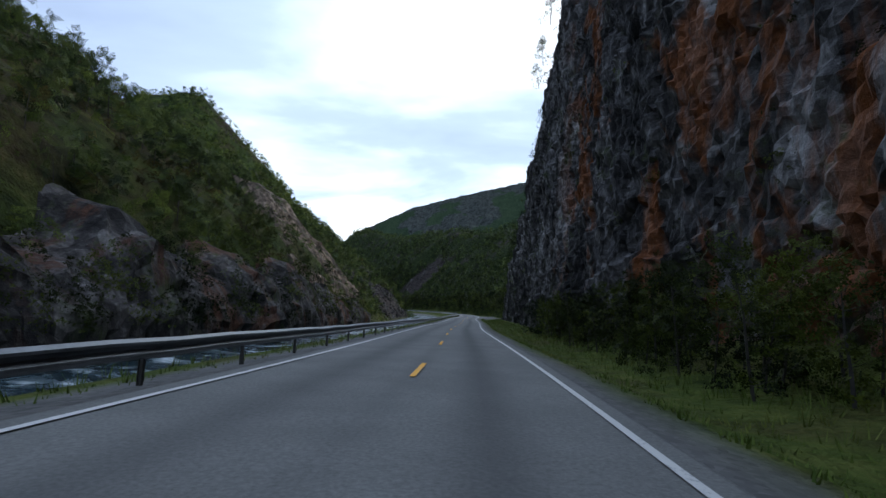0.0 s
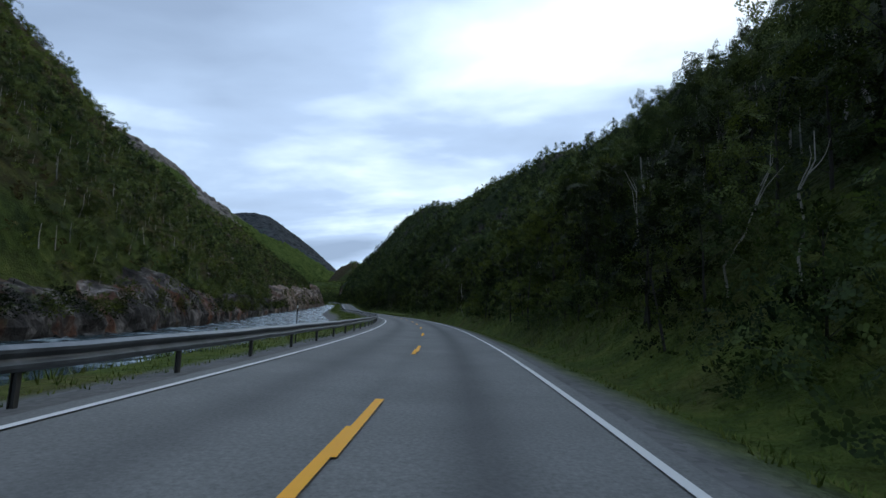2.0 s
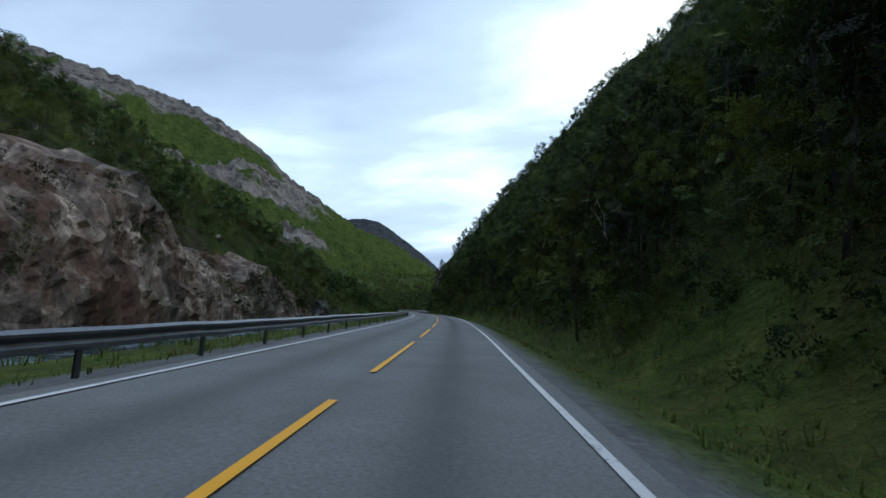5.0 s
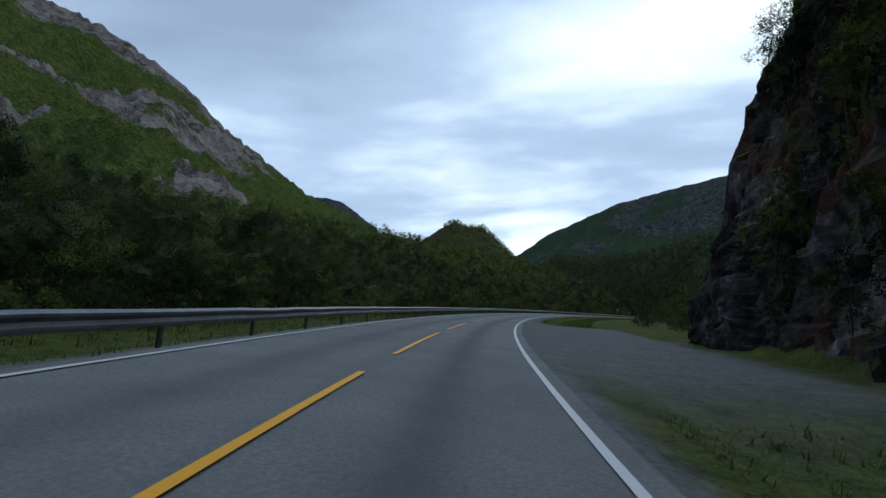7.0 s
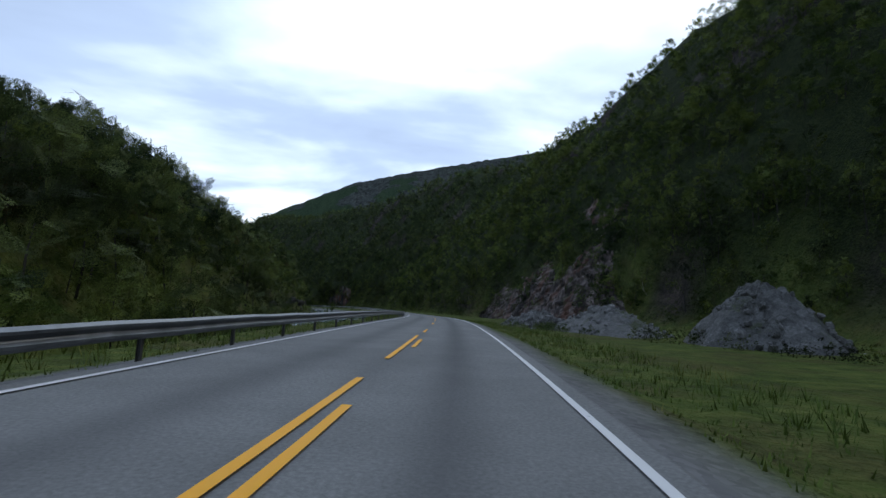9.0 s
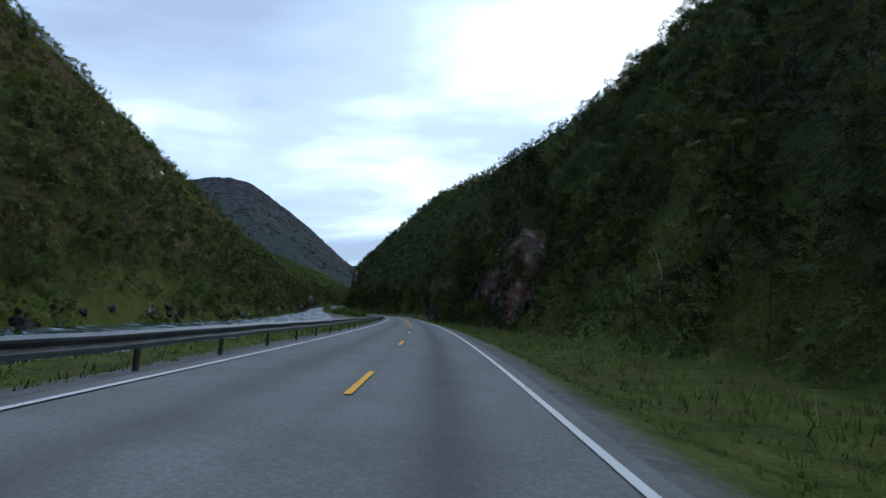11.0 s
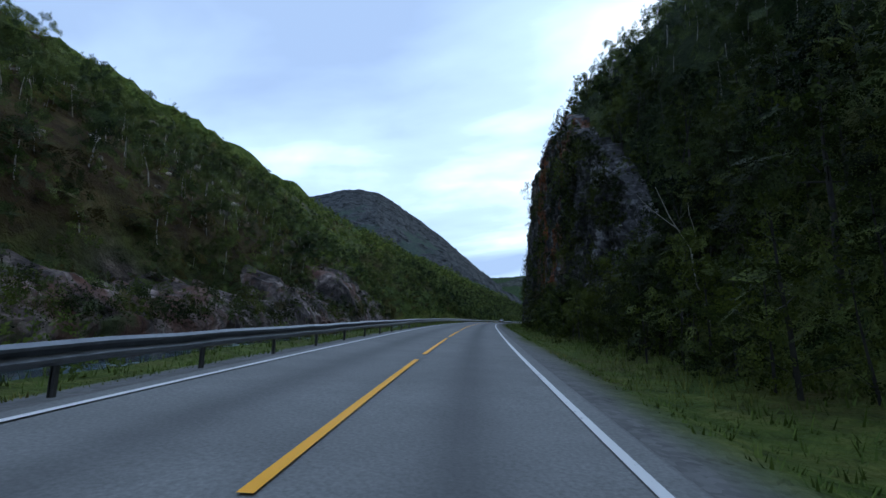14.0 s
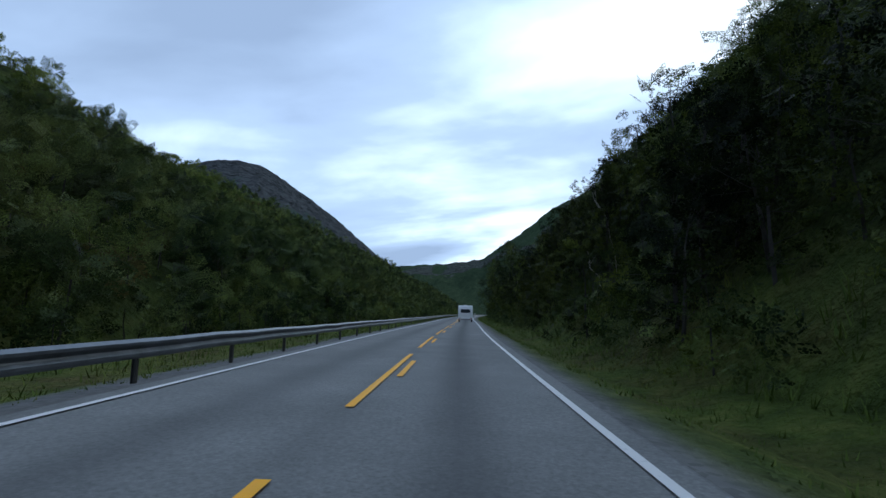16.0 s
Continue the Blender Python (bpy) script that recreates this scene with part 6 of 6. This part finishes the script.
def snow_stake(s, lat, up=-0.2):
    ob = new("snow_stake")
    ob.matrix_basis = place(s, lat, up)
    bm_part("stick", lambda bm: tube(bm, 0.025, 1.9, (0, 0, 0.95), "z", 8), BLACK_PLASTIC, ob)
    bm_part("reflector_band", lambda bm: tube(bm, 0.028, 0.12, (0, 0, 1.6), "z", 8), PLATE, ob)
    tagged(ob, "thin black snow stake by the rail", "marker post", "snow stakes")


for s in (236, 312, 386, 1240, 1247):
    snow_stake(s, -5.4)
snow_stake(966, 5.2)


# ---- spoil heaps ----
def make_spoil(name, dark, light, green):
    """Crushed stone: every stone its own grey, dust, and moss where the heap has settled."""
    p = Mat(name, 0.92, spec=0.2)
    tone = p.t.nodes.new("ShaderNodeObjectInfo").outputs["Random"]
    fine, wide = p.noise(0.22, 5, 0.7), p.noise(2.4, 4, 0.65)
    c = p.ramp(p.mix(0.6, p.mix(0.5, tone, p.cells(0.5)), fine), [(0.28, dark), (0.55, tuple(0.4 * (u + v) for u, v in zip(dark, light))), (0.75, light)])
    c = p.mix(p.grey(p.mix(0.3, wide, fine), green, green + 0.08, 0, 0.85), c, p.ramp(fine, [(0.3, (0.020, 0.030, 0.010)), (0.7, (0.075, 0.088, 0.028))]))
    p.colour(c)
    p.bump(p.mix(0.5, p.cells(0.45), fine), 1.0, 0.3)
    return p.m


STONE = make_spoil("grey_spoil_stone", (0.075, 0.074, 0.070), (0.42, 0.41, 0.39), 0.62)
SPOIL = make_spoil("heap_gravel", (0.06, 0.06, 0.056), (0.32, 0.315, 0.30), 0.53)


def stone_meshes():
    out = []
    for k in range(6):
        bm = bmesh.new()
        bmesh.ops.create_icosphere(bm, subdivisions=1, radius=0.5)
        r = np.random.default_rng(900 + k)
        for v in bm.verts:
            v.co *= float(r.uniform(0.65, 1.15))
            v.co.z *= 0.75
        bmesh.ops.scale(bm, vec=(K, K, K), verts=bm.verts)
        me = bpy.data.meshes.new("stone")
        bm.to_mesh(me)
        bm.free()
        me.materials.append(STONE)
        out.append(me)
    return out


STONES = stone_meshes()


def heap(label, s, lat, length, width, height, count, size, seed):
    r = np.random.default_rng(seed)
    ob = new("stone_heap")
    base = place(s, lat, float(ground_right(np.array([s]), np.array([lat]))[0]) - 0.2)
    ob.matrix_basis = base
    around, rings = 56, 20
    a = np.linspace(0, 2 * math.pi, around, endpoint=False)
    q, b = np.meshgrid(np.linspace(1.06, 0.02, rings), a, indexing="ij")

    def lift(q, b):
        x, y = q * np.cos(b), q * np.sin(b)
        lumps = 0.75 + 0.5 * fbm(2.2 * x + seed, 2.2 * y, 40) + 0.5 * (fbm(7 * x, 7 * y + seed, 41) - 0.5)
        return height * np.maximum(0, 1 - q) ** 0.85 * lumps

    bulge = 1 + 0.5 * (fbm(1.5 * np.cos(b) + seed, 1.5 * np.sin(b), 42) - 0.5)
    z = lift(q, b) + 0.16 * size * (hashed(np.arange(rings)[:, None], np.arange(around)[None], seed) - 0.5)
    verts = np.stack([width * q * bulge * np.cos(b), length * q * bulge * np.sin(b), z], -1).reshape(-1, 3)
    faces = [(k * around + i, k * around + (i + 1) % around, (k + 1) * around + (i + 1) % around, (k + 1) * around + i) for k in range(rings - 1) for i in range(around)]
    part("gravel_core", mesh_of("gravel_core", verts, faces, SPOIL, False), ob)
    for k in range(count):
        q, b = r.uniform(0.05, 1.05) ** 0.6, r.uniform(0, 2 * math.pi)
        st = part("stone", STONES[k % 6], ob)
        z = float(lift(np.array([q]), np.array([b]))[0]) + 0.02
        sc = size * (0.25 + 1.3 * r.uniform(0, 1) ** 2.5)
        st.matrix_basis = Matrix.Translation((width * q * math.cos(b) * K, length * q * math.sin(b) * K, z * K)) @ pose(0, 0, 0, *r.uniform(0, 360, 3)) @ Matrix.Scale(sc, 4)
    tagged(ob, label, "stone heap", "spoil heaps")


heap("pointed heap of grey crushed stone", 1297, 22.5, 5.5, 4.3, 5.0, 280, 0.6, 1)
heap("low bank of grey stone overgrown at its foot", 1316, 18.0, 13, 4.8, 3.0, 240, 0.7, 2)
heap("jumble of grey blasted boulders", 1332, 14.5, 13, 4.6, 2.2, 290, 0.95, 3)
heap("pale broken slabs and driftwood on the meadow", 1233, 29, 4, 3, 1.6, 90, 0.9, 4)
# rail that closes the gravel lay-by
guard_rail(1706, 1734, lambda s: 5.6 + (1734 - s) * 0.7, -1, "galvanised guard rail closing a gravel lay-by")


# ---- loose stones ----
def scatter(label, side, s0, s1, u0, u1, count, size, material, seed, sink=0.25):
    """Boulders of many sizes strewn over a bank, one mesh."""
    r = np.random.default_rng(seed)
    s, u = r.uniform(s0, s1, count), r.uniform(0, 1, count)
    toe = table(s, RIGHT if side > 0 else LEFT, 1)
    u = toe + u0 + (u1 - u0) * u
    p = road(s, side * u, (ground_right if side > 0 else ground_left)(s, u))
    g = (1 + 5 ** 0.5) / 2
    ico = np.array([(-1, g, 0), (1, g, 0), (-1, -g, 0), (1, -g, 0), (0, -1, g), (0, 1, g), (0, -1, -g), (0, 1, -g), (g, 0, -1), (g, 0, 1), (-g, 0, -1), (-g, 0, 1)]) / 1.9
    tri = np.array([(0, 11, 5), (0, 5, 1), (0, 1, 7), (0, 7, 10), (0, 10, 11), (1, 5, 9), (5, 11, 4), (11, 10, 2), (10, 7, 6), (7, 1, 8),
                    (3, 9, 4), (3, 4, 2), (3, 2, 6), (3, 6, 8), (3, 8, 9), (4, 9, 5), (2, 4, 11), (6, 2, 10), (8, 6, 7), (9, 8, 1)])
    rad = size * r.uniform(0.25, 1.0, count) ** 2.2
    v = ico[None] * rad[:, None, None] * r.uniform(0.55, 1.2, (count, 12, 1)) * r.uniform(0.6, 1.3, (count, 1, 3))
    v = v + p[:, None] + np.stack([0 * rad, 0 * rad, rad * (0.5 - sink)], -1)[:, None]
    f = (tri[None] + (np.arange(count) * 12)[:, None, None]).reshape(-1, 3)
    me = mesh_of("boulders", v.reshape(-1, 3), f, material, False, [("rust", np.zeros(count * 12))])
    tagged(new("boulders", me), label, "boulders", kind="stuff")


scatter("dark reddish scree with loose blocks", -1, 160, 240, -1, 17, 1100, 0.75, ROCK_DARK, 1)
scatter("grey boulders at the river's edge", -1, 250, 830, -4.5, 1.0, 1500, 1.5, ROCK_DARK, 2)
scatter("grey boulders at the river's edge", -1, 1320, 2110, -4.5, 0.5, 1300, 1.1, ROCK_DARK, 3)
scatter("pale stones strewn over the dry slope", -1, 1700, 2060, 2, 60, 800, 1.2, ROCK_PALE, 7, 0.4)
scatter("rib of pale orange blocks down the dry slope", -1, 1786, 1800, 0, 30, 160, 1.0, ROCK_TAN, 11, 0.45)
scatter("pale stones showing through the scrub", -1, 420, 820, 4, 60, 450, 1.1, ROCK_PALE, 8, 0.4)
scatter("grey scree chute high on the wooded slope", 1, 462, 506, 8, 46, 1100, 0.8, ROCK_DARK, 9)
